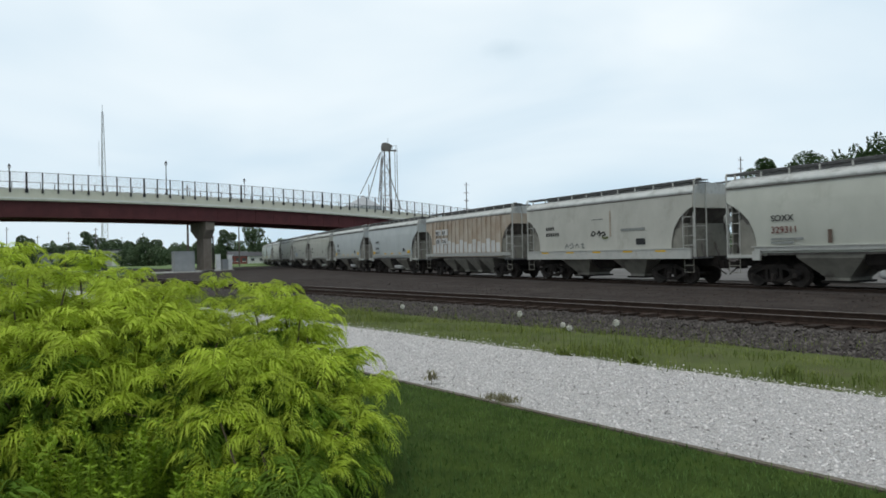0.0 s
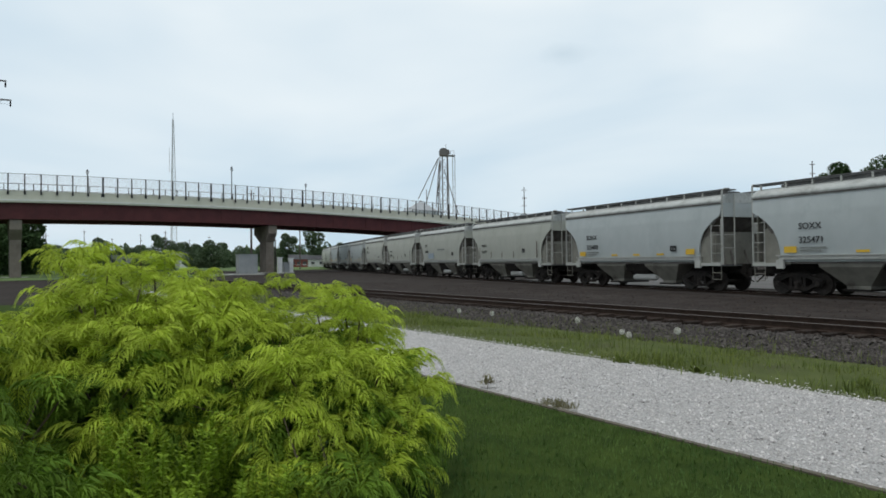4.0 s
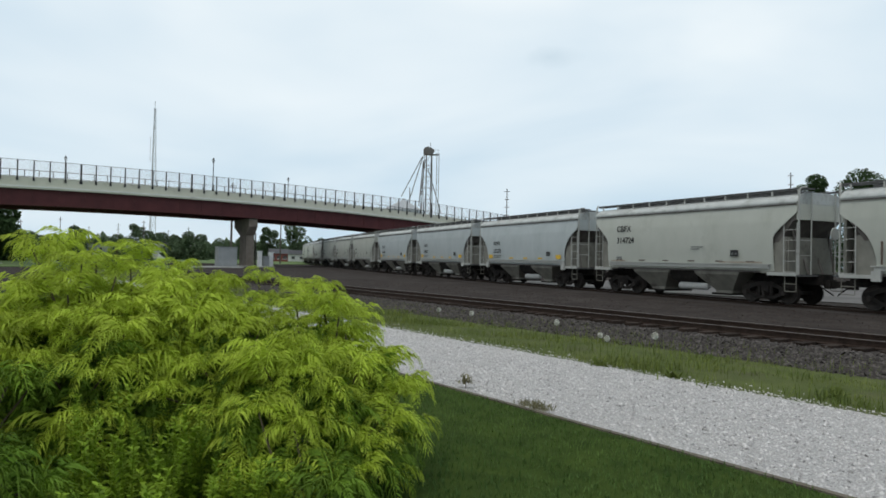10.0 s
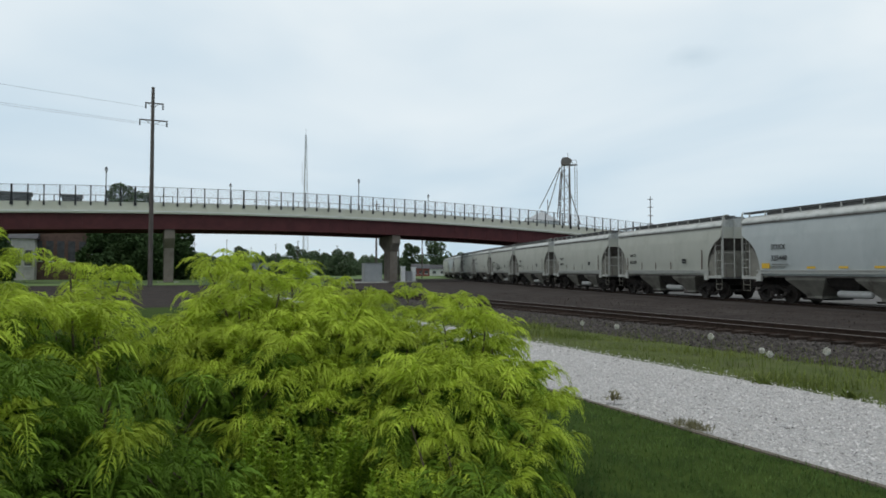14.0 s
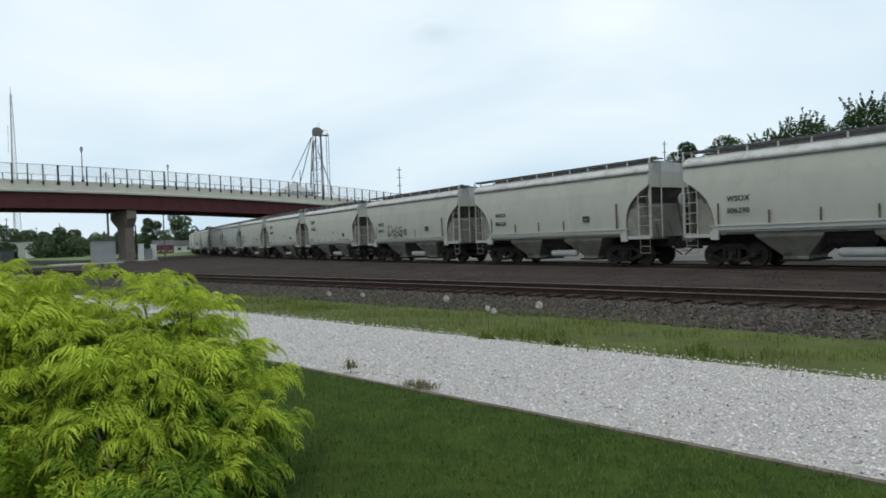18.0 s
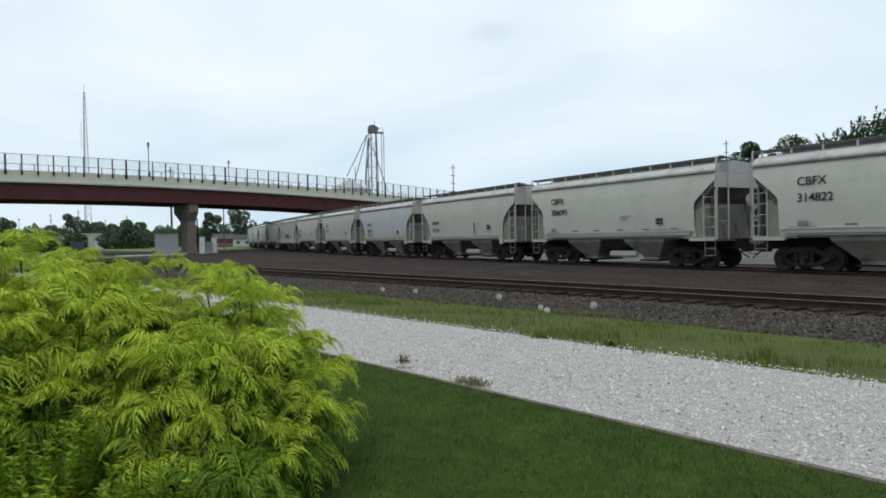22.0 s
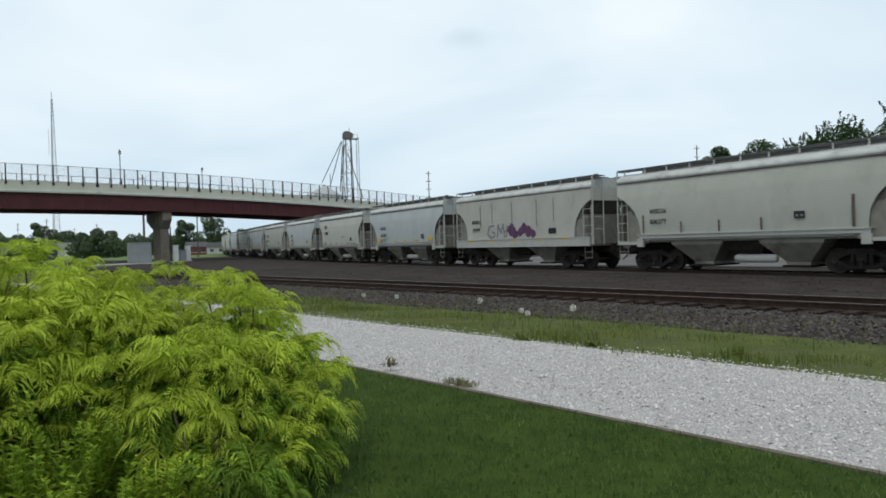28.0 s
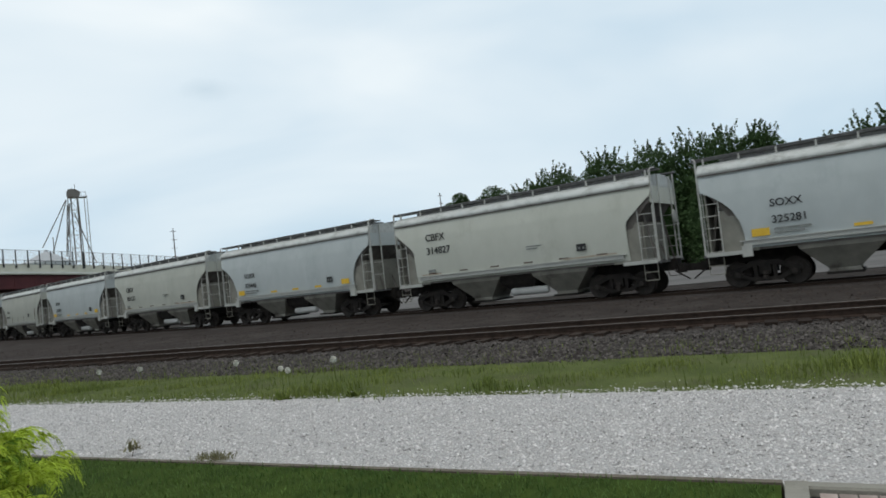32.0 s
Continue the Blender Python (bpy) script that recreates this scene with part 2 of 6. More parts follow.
def turns(yaw, pitch, roll=None):
    """Rotation matrices (n, 3, 3): roll about y, then pitch about x, then yaw about z."""
    n = len(yaw)
    c, s = np.cos, np.sin
    z, o = np.zeros(n), np.ones(n)
    rz = np.stack([c(yaw), -s(yaw), z, s(yaw), c(yaw), z, z, z, o], -1).reshape(n, 3, 3)
    rx = np.stack([o, z, z, z, c(pitch), -s(pitch), z, s(pitch), c(pitch)], -1).reshape(n, 3, 3)
    m = rz @ rx
    if roll is not None:
        m = m @ np.stack([c(roll), z, s(roll), z, o, z, -s(roll), z, c(roll)], -1).reshape(n, 3, 3)
    return m


def scatter(template_v, template_f, place, turn, size):
    """Copies of a template at places (n, 3), turned (n, 3, 3) and sized (n,) or (n, 3)."""
    size = np.asarray(size)
    size = size[:, None, None] if size.ndim == 1 else size[:, None, :]
    v = np.einsum("nij,nkj->nki", turn, template_v[None] * size) + place[:, None]
    f = template_f[None] + (np.arange(len(place)) * len(template_v))[:, None, None]
    return v.reshape(-1, 3), f.reshape(-1, template_f.shape[1])


# ---- the curved line of the train ----
LINE_DIST, LINE_HEAD = 26.1, radians(32.53)
TOP_RAIL = -0.04
PITCH = 13.85
_g = np.arange(-90, 1000, 0.5)
_k = np.interp(_g, [-40, 10, 40, 80, 105, 130, 200, 260], [0, 0.0022, 0.00273, 0.00111, 0.0007, 0.0016, 0.0018, 0.002])
_h = LINE_HEAD - np.r_[0, np.cumsum((_k[1:] + _k[:-1]) / 2 * 0.5)]
_i0 = int(np.argmin(abs(_g)))
_h += LINE_HEAD - _h[_i0]
_x = np.r_[0, np.cumsum((np.sin(_h[1:]) + np.sin(_h[:-1])) * -0.25)]
_y = np.r_[0, np.cumsum((np.cos(_h[1:]) + np.cos(_h[:-1])) * 0.25)]
_x += LINE_DIST * math.cos(LINE_HEAD) - _x[_i0]
_y += LINE_DIST * math.sin(LINE_HEAD) - _y[_i0]


def line(s, off=0.0):
    """A point of the line at s metres, off metres to its far side, and the heading."""
    h = float(np.interp(s, _g, _h))
    return float(np.interp(s, _g, _x)) + off * math.cos(h), float(np.interp(s, _g, _y)) + off * math.sin(h), h


def rolled(t):
    return 10.325 * t + 0.0164 * (t - 16) ** 2


# ---- materials ----
M_LAWN = surf("lawn_soil", (0.026, 0.046, 0.010), (0.052, 0.080, 0.016), 3.0, 1.0, bump=0.5, bump_scale=60, spec=0.05)
M_BLADE = leaf_surf("lawn_blade", (0.044, 0.090, 0.024), (0.112, 0.172, 0.044), 0.9, 0.25, 0.3, 0.8)
M_WEED = leaf_surf("verge_grass", (0.085, 0.12, 0.03), (0.19, 0.22, 0.055), 0.9, 0.3, 0.35, 0.8)
M_VERGE = surf("verge_soil", (0.062, 0.080, 0.026), (0.105, 0.122, 0.045), 1.6, 1.0, bump=0.8, bump_scale=25, dirt=(0.088, 0.09, 0.048), dirt_at=0.58, spec=0.05)
M_GRAVEL = surf("white_gravel_bed", (0.27, 0.258, 0.25), (0.60, 0.58, 0.565), 48.0, 0.95, bump=1.0, bump_scale=60, spec=0.1)
M_STONE = surf("white_stone", (0.43, 0.410, 0.40), (0.60, 0.577, 0.565), 9.0, 0.95, island=0.3, spec=0.1)
M_CINDER = surf("cinder_ground", (0.028, 0.023, 0.021), (0.054, 0.046, 0.042), 0.8, 1.0, bump=0.8, bump_scale=18, dirt=(0.07, 0.062, 0.056), dirt_scale=0.25, spec=0.05)
M_BALLAST = surf("ballast_bed", (0.032, 0.027, 0.025), (0.08, 0.072, 0.067), 12.0, 1.0, bump=1.0, bump_scale=22, spec=0.05)
M_BSTONE = surf("ballast_stone", (0.038, 0.033, 0.030), (0.118, 0.106, 0.098), 6.0, 0.95, island=0.45, spec=0.1)
M_TIE = surf("tie_wood", (0.022, 0.016, 0.013), (0.055, 0.040, 0.032), 5.0, 0.9, bump=0.5, bump_scale=30, stretch=(1, 6, 6), vary=0.35, spec=0.1)
M_RAIL = surf("rail_rust", (0.022, 0.015, 0.012), (0.050, 0.033, 0.025), 8.0, 0.85, bump=0.2, spec=0.15)
M_RUSTSTONE = surf("rust_stained_stone", (0.032, 0.025, 0.022), (0.080, 0.064, 0.056), 6.0, 0.95, island=0.35, spec=0.08)
M_HEAD = surf("rail_head", (0.10, 0.085, 0.078), (0.17, 0.15, 0.135), 6.0, 0.5, 0.6)
M_CONC = surf("concrete", (0.36, 0.35, 0.32), (0.50, 0.49, 0.45), 1.2, 0.85, bump=0.25, bump_scale=20, dirt=(0.25, 0.24, 0.21), dirt_scale=0.8)
M_PARAPET = surf("parapet_paint", (0.56, 0.545, 0.44), (0.64, 0.625, 0.52), 0.6, 0.8, dirt=(0.45, 0.43, 0.35), dirt_scale=0.5)
M_LEDGE = surf("pale_ledge", (0.62, 0.62, 0.57), (0.74, 0.74, 0.69), 0.7, 0.8, dirt=(0.45, 0.44, 0.40), dirt_scale=0.6)
M_PIER = surf("pier_concrete", (0.15, 0.125, 0.10), (0.22, 0.185, 0.155), 0.9, 0.85, bump=0.2, dirt=(0.10, 0.085, 0.07), dirt_scale=0.6)
M_GIRDER = surf("girder_red", (0.070, 0.017, 0.018), (0.10, 0.026, 0.026), 0.8, 0.6, dirt=(0.06, 0.018, 0.018), dirt_scale=0.5)
M_BLACK = surf("black_paint", (0.012, 0.012, 0.014), (0.03, 0.03, 0.032), 3.0, 0.55)
M_GALV = surf("galvanised", (0.34, 0.35, 0.36), (0.46, 0.47, 0.48), 3.0, 0.7, 0.0)
M_WOOD = surf("pole_wood", (0.075, 0.064, 0.056), (0.14, 0.122, 0.108), 2.0, 0.9, stretch=(6, 6, 0.6))
M_SUMAC = leaf_surf("sumac_leaf_lit", (0.33, 0.43, 0.040), (0.50, 0.60, 0.072), 1.6, 0.36)
# darker leaf green with the shade of the bush's inside put into it
M_SUMAC_SHADED = leaf_surf("sumac_leaf_shaded", (0.085, 0.16, 0.015), (0.17, 0.27, 0.028), 1.6, 0.25)
M_SHRUB = leaf_surf("shrub_leaf", (0.17, 0.275, 0.021), (0.30, 0.41, 0.04), 3.0, 0.3)
M_STEM = surf("stem_bark", (0.07, 0.055, 0.035), (0.14, 0.11, 0.07), 12.0, 0.85)
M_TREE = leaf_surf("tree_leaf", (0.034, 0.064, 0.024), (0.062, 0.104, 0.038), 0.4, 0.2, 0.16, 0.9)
# distance haze mixed into the leaf colour: paler and bluer
M_TREE_HAZY = leaf_surf("hazy_far_leaf", (0.075, 0.112, 0.062), (0.125, 0.17, 0.09), 0.3, 0.33, 0.35, 0.8)
M_FIELD = surf("field_grass", (0.06, 0.11, 0.03), (0.12, 0.17, 0.05), 0.15, 0.95)
M_BRICK = surf("brick_wall", (0.10, 0.062, 0.05), (0.16, 0.10, 0.08), 2.5, 0.9)
M_WHITE = surf("white_wall", (0.55, 0.56, 0.56), (0.70, 0.70, 0.68), 1.0, 0.8)
M_GREYBOX = surf("cabinet_grey", (0.22, 0.23, 0.235), (0.28, 0.29, 0.295), 1.0, 0.6)
M_REDWALL = surf("red_siding", (0.17, 0.05, 0.045), (0.24, 0.08, 0.07), 1.0, 0.8)
M_ROOF = surf("dark_roof", (0.05, 0.05, 0.055), (0.10, 0.10, 0.105), 1.0, 0.8)
M_LIGHTLOT = surf("pale_lot", (0.08, 0.075, 0.071), (0.14, 0.132, 0.126), 0.2, 0.95, bump=0.3, bump_scale=6)
M_KERB = surf("kerb_concrete", (0.19, 0.178, 0.15), (0.26, 0.247, 0.21), 3.0, 0.9, bump=0.3, bump_scale=40, dirt=(0.15, 0.138, 0.11))

# wagon paints: streaked down the sides
GRIME = dict(rough=0.55, spec=0.35, dirt_scale=0.9, dirt_at=0.62, dirt_stretch=(1, 1.1, 0.7), vary=0.06, stretch=(1, 1.0, 0.6))
P_CREAM = surf("cream_paint", (0.385, 0.392, 0.342), (0.435, 0.442, 0.39), 1.2, dirt=(0.335, 0.335, 0.285), **GRIME)
P_PALE = surf("pale_cream_paint", (0.455, 0.463, 0.405), (0.505, 0.512, 0.455), 1.2, dirt=(0.40, 0.40, 0.345), **GRIME)
P_BLUE = surf("pale_blue_grey_paint", (0.392, 0.424, 0.422), (0.445, 0.478, 0.475), 1.2, dirt=(0.35, 0.385, 0.385), **GRIME)
P_WHITE = surf("dirty_white_paint", (0.385, 0.38, 0.335), (0.455, 0.448, 0.40), 1.2, dirt=(0.31, 0.30, 0.255), **GRIME)
# roof paint brightened to carry the sky's light, with weathered patches over it
P_ROOF = surf("weathered_skylit_roof_paint", (0.40, 0.412, 0.398), (0.49, 0.50, 0.48), 1.2, 0.5, dirt=(0.28, 0.28, 0.26), dirt_at=0.56, dirt_scale=1.6, dirt_stretch=(2, 1.2, 1), spec=0.4)
P_RUST = surf("rust_stained_paint", (0.31, 0.245, 0.18), (0.42, 0.37, 0.305), 1.4, dirt=(0.24, 0.155, 0.10), **GRIME)
P_PATCH = surf("fresh_white_panel", (0.44, 0.44, 0.43), (0.54, 0.54, 0.52), 1.4, dirt=(0.37, 0.33, 0.28), **GRIME)
# grime plus painted-in shade: much darker than the wagon paint
P_SLOPE = surf("grimy_shaded_slope_sheet", (0.085, 0.075, 0.066), (0.17, 0.155, 0.14), 1.5, 0.8, dirt=(0.06, 0.05, 0.042))
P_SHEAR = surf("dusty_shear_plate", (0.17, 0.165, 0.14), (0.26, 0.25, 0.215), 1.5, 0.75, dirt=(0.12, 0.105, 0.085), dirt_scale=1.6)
P_BAY = surf("grey_brown_hopper_bay", (0.15, 0.142, 0.12), (0.24, 0.228, 0.195), 1.5, 0.75, dirt=(0.07, 0.06, 0.05))
P_TRIM = surf("white_trim", (0.36, 0.36, 0.335), (0.45, 0.45, 0.42), 2.0, 0.6, dirt=(0.26, 0.245, 0.21), dirt_scale=2.0)
P_TRUCK = surf("bogie_grime", (0.011, 0.0095, 0.009), (0.028, 0.024, 0.021), 4.0, 0.85, spec=0.15)
P_WHEEL = surf("wheel_steel", (0.020, 0.017, 0.015), (0.045, 0.037, 0.032), 6.0, 0.7, 0.3)
P_DECK = surf("walkway_grating", (0.075, 0.075, 0.075), (0.14, 0.14, 0.138), 5.0, 0.7, 0.2)
P_TANK = surf("white_reservoir", (0.36, 0.355, 0.34), (0.46, 0.455, 0.44), 2.0, 0.6)
P_INK = surf("black_lettering", (0.012, 0.012, 0.014), (0.03, 0.03, 0.03), 6.0, 0.6)
P_FAINT = surf("faded_lettering", (0.16, 0.17, 0.16), (0.24, 0.25, 0.24), 6.0, 0.7)
P_REDINK = surf("red_lettering", (0.12, 0.04, 0.035), (0.17, 0.06, 0.05), 6.0, 0.7)
P_YELLOW = surf("yellow_reflector", (0.60, 0.36, 0.03), (0.70, 0.45, 0.05), 6.0, 0.5)
P_PURPLE = surf("purple_spray", (0.07, 0.03, 0.07), (0.13, 0.06, 0.12), 3.0, 0.7)
P_STAIN = surf("rust_streak", (0.075, 0.052, 0.042), (0.14, 0.098, 0.075), 6.0, 0.8)
P_WASH = surf("rusty_wash", (0.30, 0.24, 0.18), (0.42, 0.38, 0.32), 3.0, 0.8)
P_OLIVE = surf("olive_spray", (0.10, 0.12, 0.05), (0.16, 0.18, 0.08), 4.0, 0.7)
P_BLUEPATCH = surf("blue_grey_patch", (0.26, 0.31, 0.36), (0.32, 0.37, 0.42), 4.0, 0.6)

# ---- ground ----
solid("ground", box(B(), -900, 1600, -400, 2600, -1.2, -0.16), M_CINDER, "flat dark cinder ground of the railway yard", "ground", PLAN, kind="structure")
EDGE = 4.74          # where the lawn meets the gravel
bm = B()
box(bm, -40, EDGE - 0.06, 0.03, 30, -0.5, -0.015)
box(bm, -40, EDGE - 1.62, -40, 0.03, -0.5, -0.015)
solid("lawn", bm, M_LAWN, "short mown lawn beside the gravel strip", "lawn", PLAN, kind="structure")
bm = B()
box(bm, EDGE + 0.02, 7.80, -40, 44, -0.5, -0.045)
solid("gravel_bed", bm, M_GRAVEL, "strip of white crushed stone", "gravel", PLAN, kind="structure")
bm = B()
box(bm, EDGE - 0.05, EDGE + 0.008, 0.02, 30, -0.4, -0.003)
solid("lawn_edging", bm, surf("edging", (0.085, 0.070, 0.052), (0.15, 0.128, 0.098), 5, 0.85, dirt=(0.06, 0.055, 0.035), dirt_scale=2.0), "narrow brown edging between lawn and gravel", "edging", PLAN, kind="structure")
bm = B()
rings = []
for n, z in ((7.78, -0.06), (8.5, -0.12), (11.5, -0.165), (12.5, -0.19), (12.9, -0.21)):
    rings.append([(n, -60, z), (n, 90, z)])
loft(bm, rings + [[(12.9, -60, -0.6), (12.9, 90, -0.6)], [(7.78, -60, -0.6), (7.78, 90, -0.6)]], closed=False)
solid("verge", bm, M_VERGE, "weedy grass verge along the ballast", "verge", PLAN, kind="structure")
# ballast shoulder of the near track
bm = B()
prof = ((12.75, -0.19), (14.0, -0.152), (17.3, -0.152), (18.4, -0.18), (18.4, -0.5), (12.75, -0.5))
loft(bm, [[(n, u, z) for n, z in prof] for u in (-90, 0, 60, 320)])
solid("ballast", bm, M_BALLAST, "grey crushed ballast under the near track", "ballast", PLAN, kind="structure")
# pale lot beyond the train and grass field beyond the bridge
solid("far_lot", box(B(), 33, 75, -70, 40, -0.5, -0.1), M_LIGHTLOT, "pale gravel lot behind the train", "lot", PLAN, kind="structure")
solid("field", box(B(), -260, 27, 122, 560, -0.5, -0.1), M_FIELD, "rough green field beyond the bridge", "field", PLAN, kind="structure")
solid("bridge_meadow", box(B(), -60, 25, 82, 121.99, -0.5, -0.12), M_FIELD, "rough grass around the bridge piers", "field", PLAN, kind="structure")
solid("field_far_side", box(B(), 40, 400, 130, 600, -0.5, -0.1), M_FIELD, "rough green field across the line", "field", PLAN, kind="structure")


def rail(points, z, name_label):
    """A rail with foot, web and shining head along points of the plan."""
    t = thing("rail", name_label, "rail", group="rails of the tracks")
    sec = ((-0.07, -0.17), (0.07, -0.17), (0.07, -0.155), (0.012, -0.13), (0.012, -0.045), (0.034, -0.035), (0.034, -0.004), (-0.034, -0.004), (-0.034, -0.035), (-0.012, -0.045), (-0.012, -0.13), (-0.07, -0.155))
    rings, top = [], []
    for i, p in enumerate(points):
        a, b = points[max(i - 1, 0)], points[min(i + 1, len(points) - 1)]
        d = Vector((b[0] - a[0], b[1] - a[1], 0)).normalized()
        side = Vector((d.y, -d.x, 0))
        c = Vector((p[0], p[1], z))
        rings.append([c + side * x + Vector((0, 0, h)) for x, h in sec])
        top.append([c + side * x + Vector((0, 0, h)) for x, h in ((-0.031, -0.004), (0.031, -0.004), (0.026, 0.0), (-0.026, 0.0))])
    part("web", loft(B(), rings), M_RAIL, t, "rust-brown rail web and foot")
    part("running_surface", loft(B(), top), M_HEAD, t, "polished steel running surface")
    return t


for n in (14.93, 16.37):
    rail([tuple((PLAN @ Vector((n, u, 0))).xy) for u in (-70, -20, 0, 20, 50, 100, 300)], 0.05, "rust-brown steel rail of the near track")
for off in (-0.72, 0.72):
    rail([line(s, off)[:2] for s in np.arange(-80, 420, 6.0)], TOP_RAIL, "rust-brown steel rail under the train")

# ---- wagons ----
# local x: across (the side towards the lawn is negative), y: along the line (far end positive), z: from the rail top
SIDE = ((1.42, 1.36), (1.50, 1.8), (1.545, 2.3), (1.56, 2.9), (1.545, 3.4), (1.50, 3.8), (1.45, 4.08))


def end_of(z, style):
    """Half the length of the side sheet at a height: the ends are cut away below."""
    if style == "flat":
        return float(np.interp(z, [1.3, 2.0, 2.5, 3.0, 3.35, 3.45], [4.85, 4.88, 5.0, 5.35, 5.8, 6.08]))
    if style == "angled":
        return float(np.interp(z, [1.3, 2.75, 2.9, 3.6, 3.7], [5.05, 5.05, 5.15, 5.95, 6.08]))
    return float(np.interp(z, [1.3, 1.9, 2.3, 2.7, 3.0, 3.25, 3.42, 3.5], [4.78, 4.80, 4.88, 5.08, 5.36, 5.68, 5.98, 6.08]))


def side_sheet(style, sign):
    zs = np.r_[np.linspace(1.36, 3.3, 14), np.linspace(3.36, 4.08, 9)]
    sx = [p[0] for p in SIDE]
    sz = [p[1] for p in SIDE]
    bm = B()
    rings = []
    for z in zs:
        x = float(np.interp(z, sz, sx)) if style != "flat" else float(np.interp(z, [1.36, 4.08], [1.52, 1.50]))
        h = end_of(z, style)
        rings.append([(sign * (x - 0.045), -h, z), (sign * x, -h, z), (sign * x, h, z), (sign * (x - 0.045), h, z)])
    return loft(bm, rings)


def curve_rod(bm, pts, r, n=5):
    for a, b in zip(pts, pts[1:]):
        rod(bm, a, b, r, n)
    return bm


def ladder(x, y0, y1, z0, z1, step=0.42, r=0.013):
    bm = B()
    for y in (y0, y1):
        box(bm, x - 0.018, x + 0.018, y - 0.016, y + 0.016, z0, z1)
    z = z0 + 0.12
    while z < z1:
        rod(bm, (x, y0, z), (x, y1, z), r, 5)
        z += step
    return bm


def hopper_wagon(style, paint, label, sill=0.30, bays=2):
    w = thing("hopper_wagon", label, "hopper wagon", group="wagons of the train")
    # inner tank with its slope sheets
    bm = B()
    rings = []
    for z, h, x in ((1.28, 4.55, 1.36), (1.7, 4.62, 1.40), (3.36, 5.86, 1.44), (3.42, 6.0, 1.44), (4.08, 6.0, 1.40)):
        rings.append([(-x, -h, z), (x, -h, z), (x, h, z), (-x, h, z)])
    # the dark colour carries grime and the shade under the cut-away ends
    part("tank", loft(bm, rings), P_SLOPE, w, "grimy slope sheets of the tank, darkened for the shade at the ends")
    for sign in (-1, 1):
        part("side_sheet", side_sheet(style, sign), paint, w, smooth=True)
    # roof with rounded shoulders
    roof = [(1.50, 4.06), (1.53, 4.10), (1.53, 4.15), (1.47, 4.24), (1.32, 4.37), (1.05, 4.47), (0.6, 4.53), (0, 4.55)]
    ring = roof + [(-x, z) for x, z in roof[-2::-1]]
    part("roof", loft(B(), [[(x, y, z) for x, z in ring] for y in (-6.1, -3, 0, 3, 6.1)]), P_ROOF, w, "rounded roof with a dark seam", smooth=True)
    bm = B()
    for sign in (-1, 1):
        box(bm, sign * 1.505 - 0.012, sign * 1.505 + 0.012, -6.06, 6.06, 4.015, 4.058)
    part("roof_seam", bm, P_SLOPE, w, "dark seam below the roof shoulder")
    for e in (-1, 1):
        bm = B()
        y = 6.06 * e
        prof = [(1.45, 3.42), (1.47, 4.06), (1.30, 4.33), (0.9, 4.46), (-0.9, 4.46), (-1.30, 4.33), (-1.47, 4.06), (-1.45, 3.42)]
        loft(bm, [[(x, y - 0.03, z) for x, z in prof], [(x, y + 0.03, z) for x, z in prof]])
        part("end_sheet", bm, paint, w)
    # side sills
    for sign in (-1, 1):
        bm = B()
        if style == "flat":
            box(bm, sign * 1.56 - 0.05, sign * 1.56 + 0.05, -6.0, 6.0, 1.62 - sill, 1.62)
            box(bm, sign * 1.59 - 0.05, sign * 1.59 + 0.05, -6.0, 6.0, 1.60, 1.64)
        else:
            box(bm, sign * 1.49 - 0.05, sign * 1.49 + 0.05, -4.85, 4.85, 1.64 - sill, 1.60)
            box(bm, sign * 1.52 - 0.07, sign * 1.52 + 0.07, -4.95, 4.95, 1.60, 1.635)
            for e in (-1, 1) if style != "angled" else ():
                box(bm, sign * 1.55 - 0.06, sign * 1.55 + 0.06, e * 4.75 - 0.16, e * 4.75 + 0.16, 1.08, 1.45)
            for e in (-1, 1):
                box(bm, sign * 1.5 - 0.05, sign * 1.5 + 0.05, min(e * 4.8, e * 6.08), max(e * 4.8, e * 6.08), 1.18, 1.31)
        part("side_sill", bm, P_TRIM, w, "dirty white side sill")
    # running boards on posts, hatch trough
    for sign in (-1, 1):
        bm = B()
        box(bm, sign * 0.98 - 0.20, sign * 0.98 + 0.20, -6.35, 6.35, 4.62, 4.665)
        rod(bm, (sign * 1.17, -6.3, 4.69), (sign * 1.17, 6.3, 4.69), 0.026, 6)
        part("running_board", bm, P_DECK, w, "steel grating roof walkway")
        for k in range(11):
            y = -5.9 + 1.18 * k
            bm = B()
            box(bm, sign * 1.17 - 0.025, sign * 1.17 + 0.025, y - 0.03, y + 0.03, 4.38, 4.66)
            part("walkway_bracket", bm, P_TRIM, w)
    bm = B()
    box(bm, -0.42, 0.42, -5.5, 5.5, 4.50, 4.66)
    for k in range(6):
        box(bm, -0.46, 0.46, -5.4 + 1.82 * k, -3.72 + 1.82 * k, 4.66, 4.69)
    part("hatch_trough", bm, P_DECK, w, "long hatch covers on the roof")
    # bays
    centres = (-2.02, 2.02) if bays == 2 else (-2.7, -0.9, 0.9, 2.7)
    half = 1.27 if bays == 2 else 0.88
    for c in centres:
        bm = B()
        rings = []
        for z, h, x in ((1.34, half, 1.34), (1.15, half * 0.94, 1.32), (0.42, half * 0.36, 0.78), (0.30, half * 0.36, 0.78)):
            rings.append([(-x, c - h, z), (x, c - h, z), (x, c + h, z), (-x, c + h, z)])
        bay = part("hopper_bay", loft(bm, rings), P_BAY, w, "grey discharge bay")
        bm = B()
        box(bm, -0.95, 0.95, c - half * 0.42, c + half * 0.42, 0.22, 0.30)
        part("outlet_gate", bm, P_TRUCK, bay, "dark outlet gate")
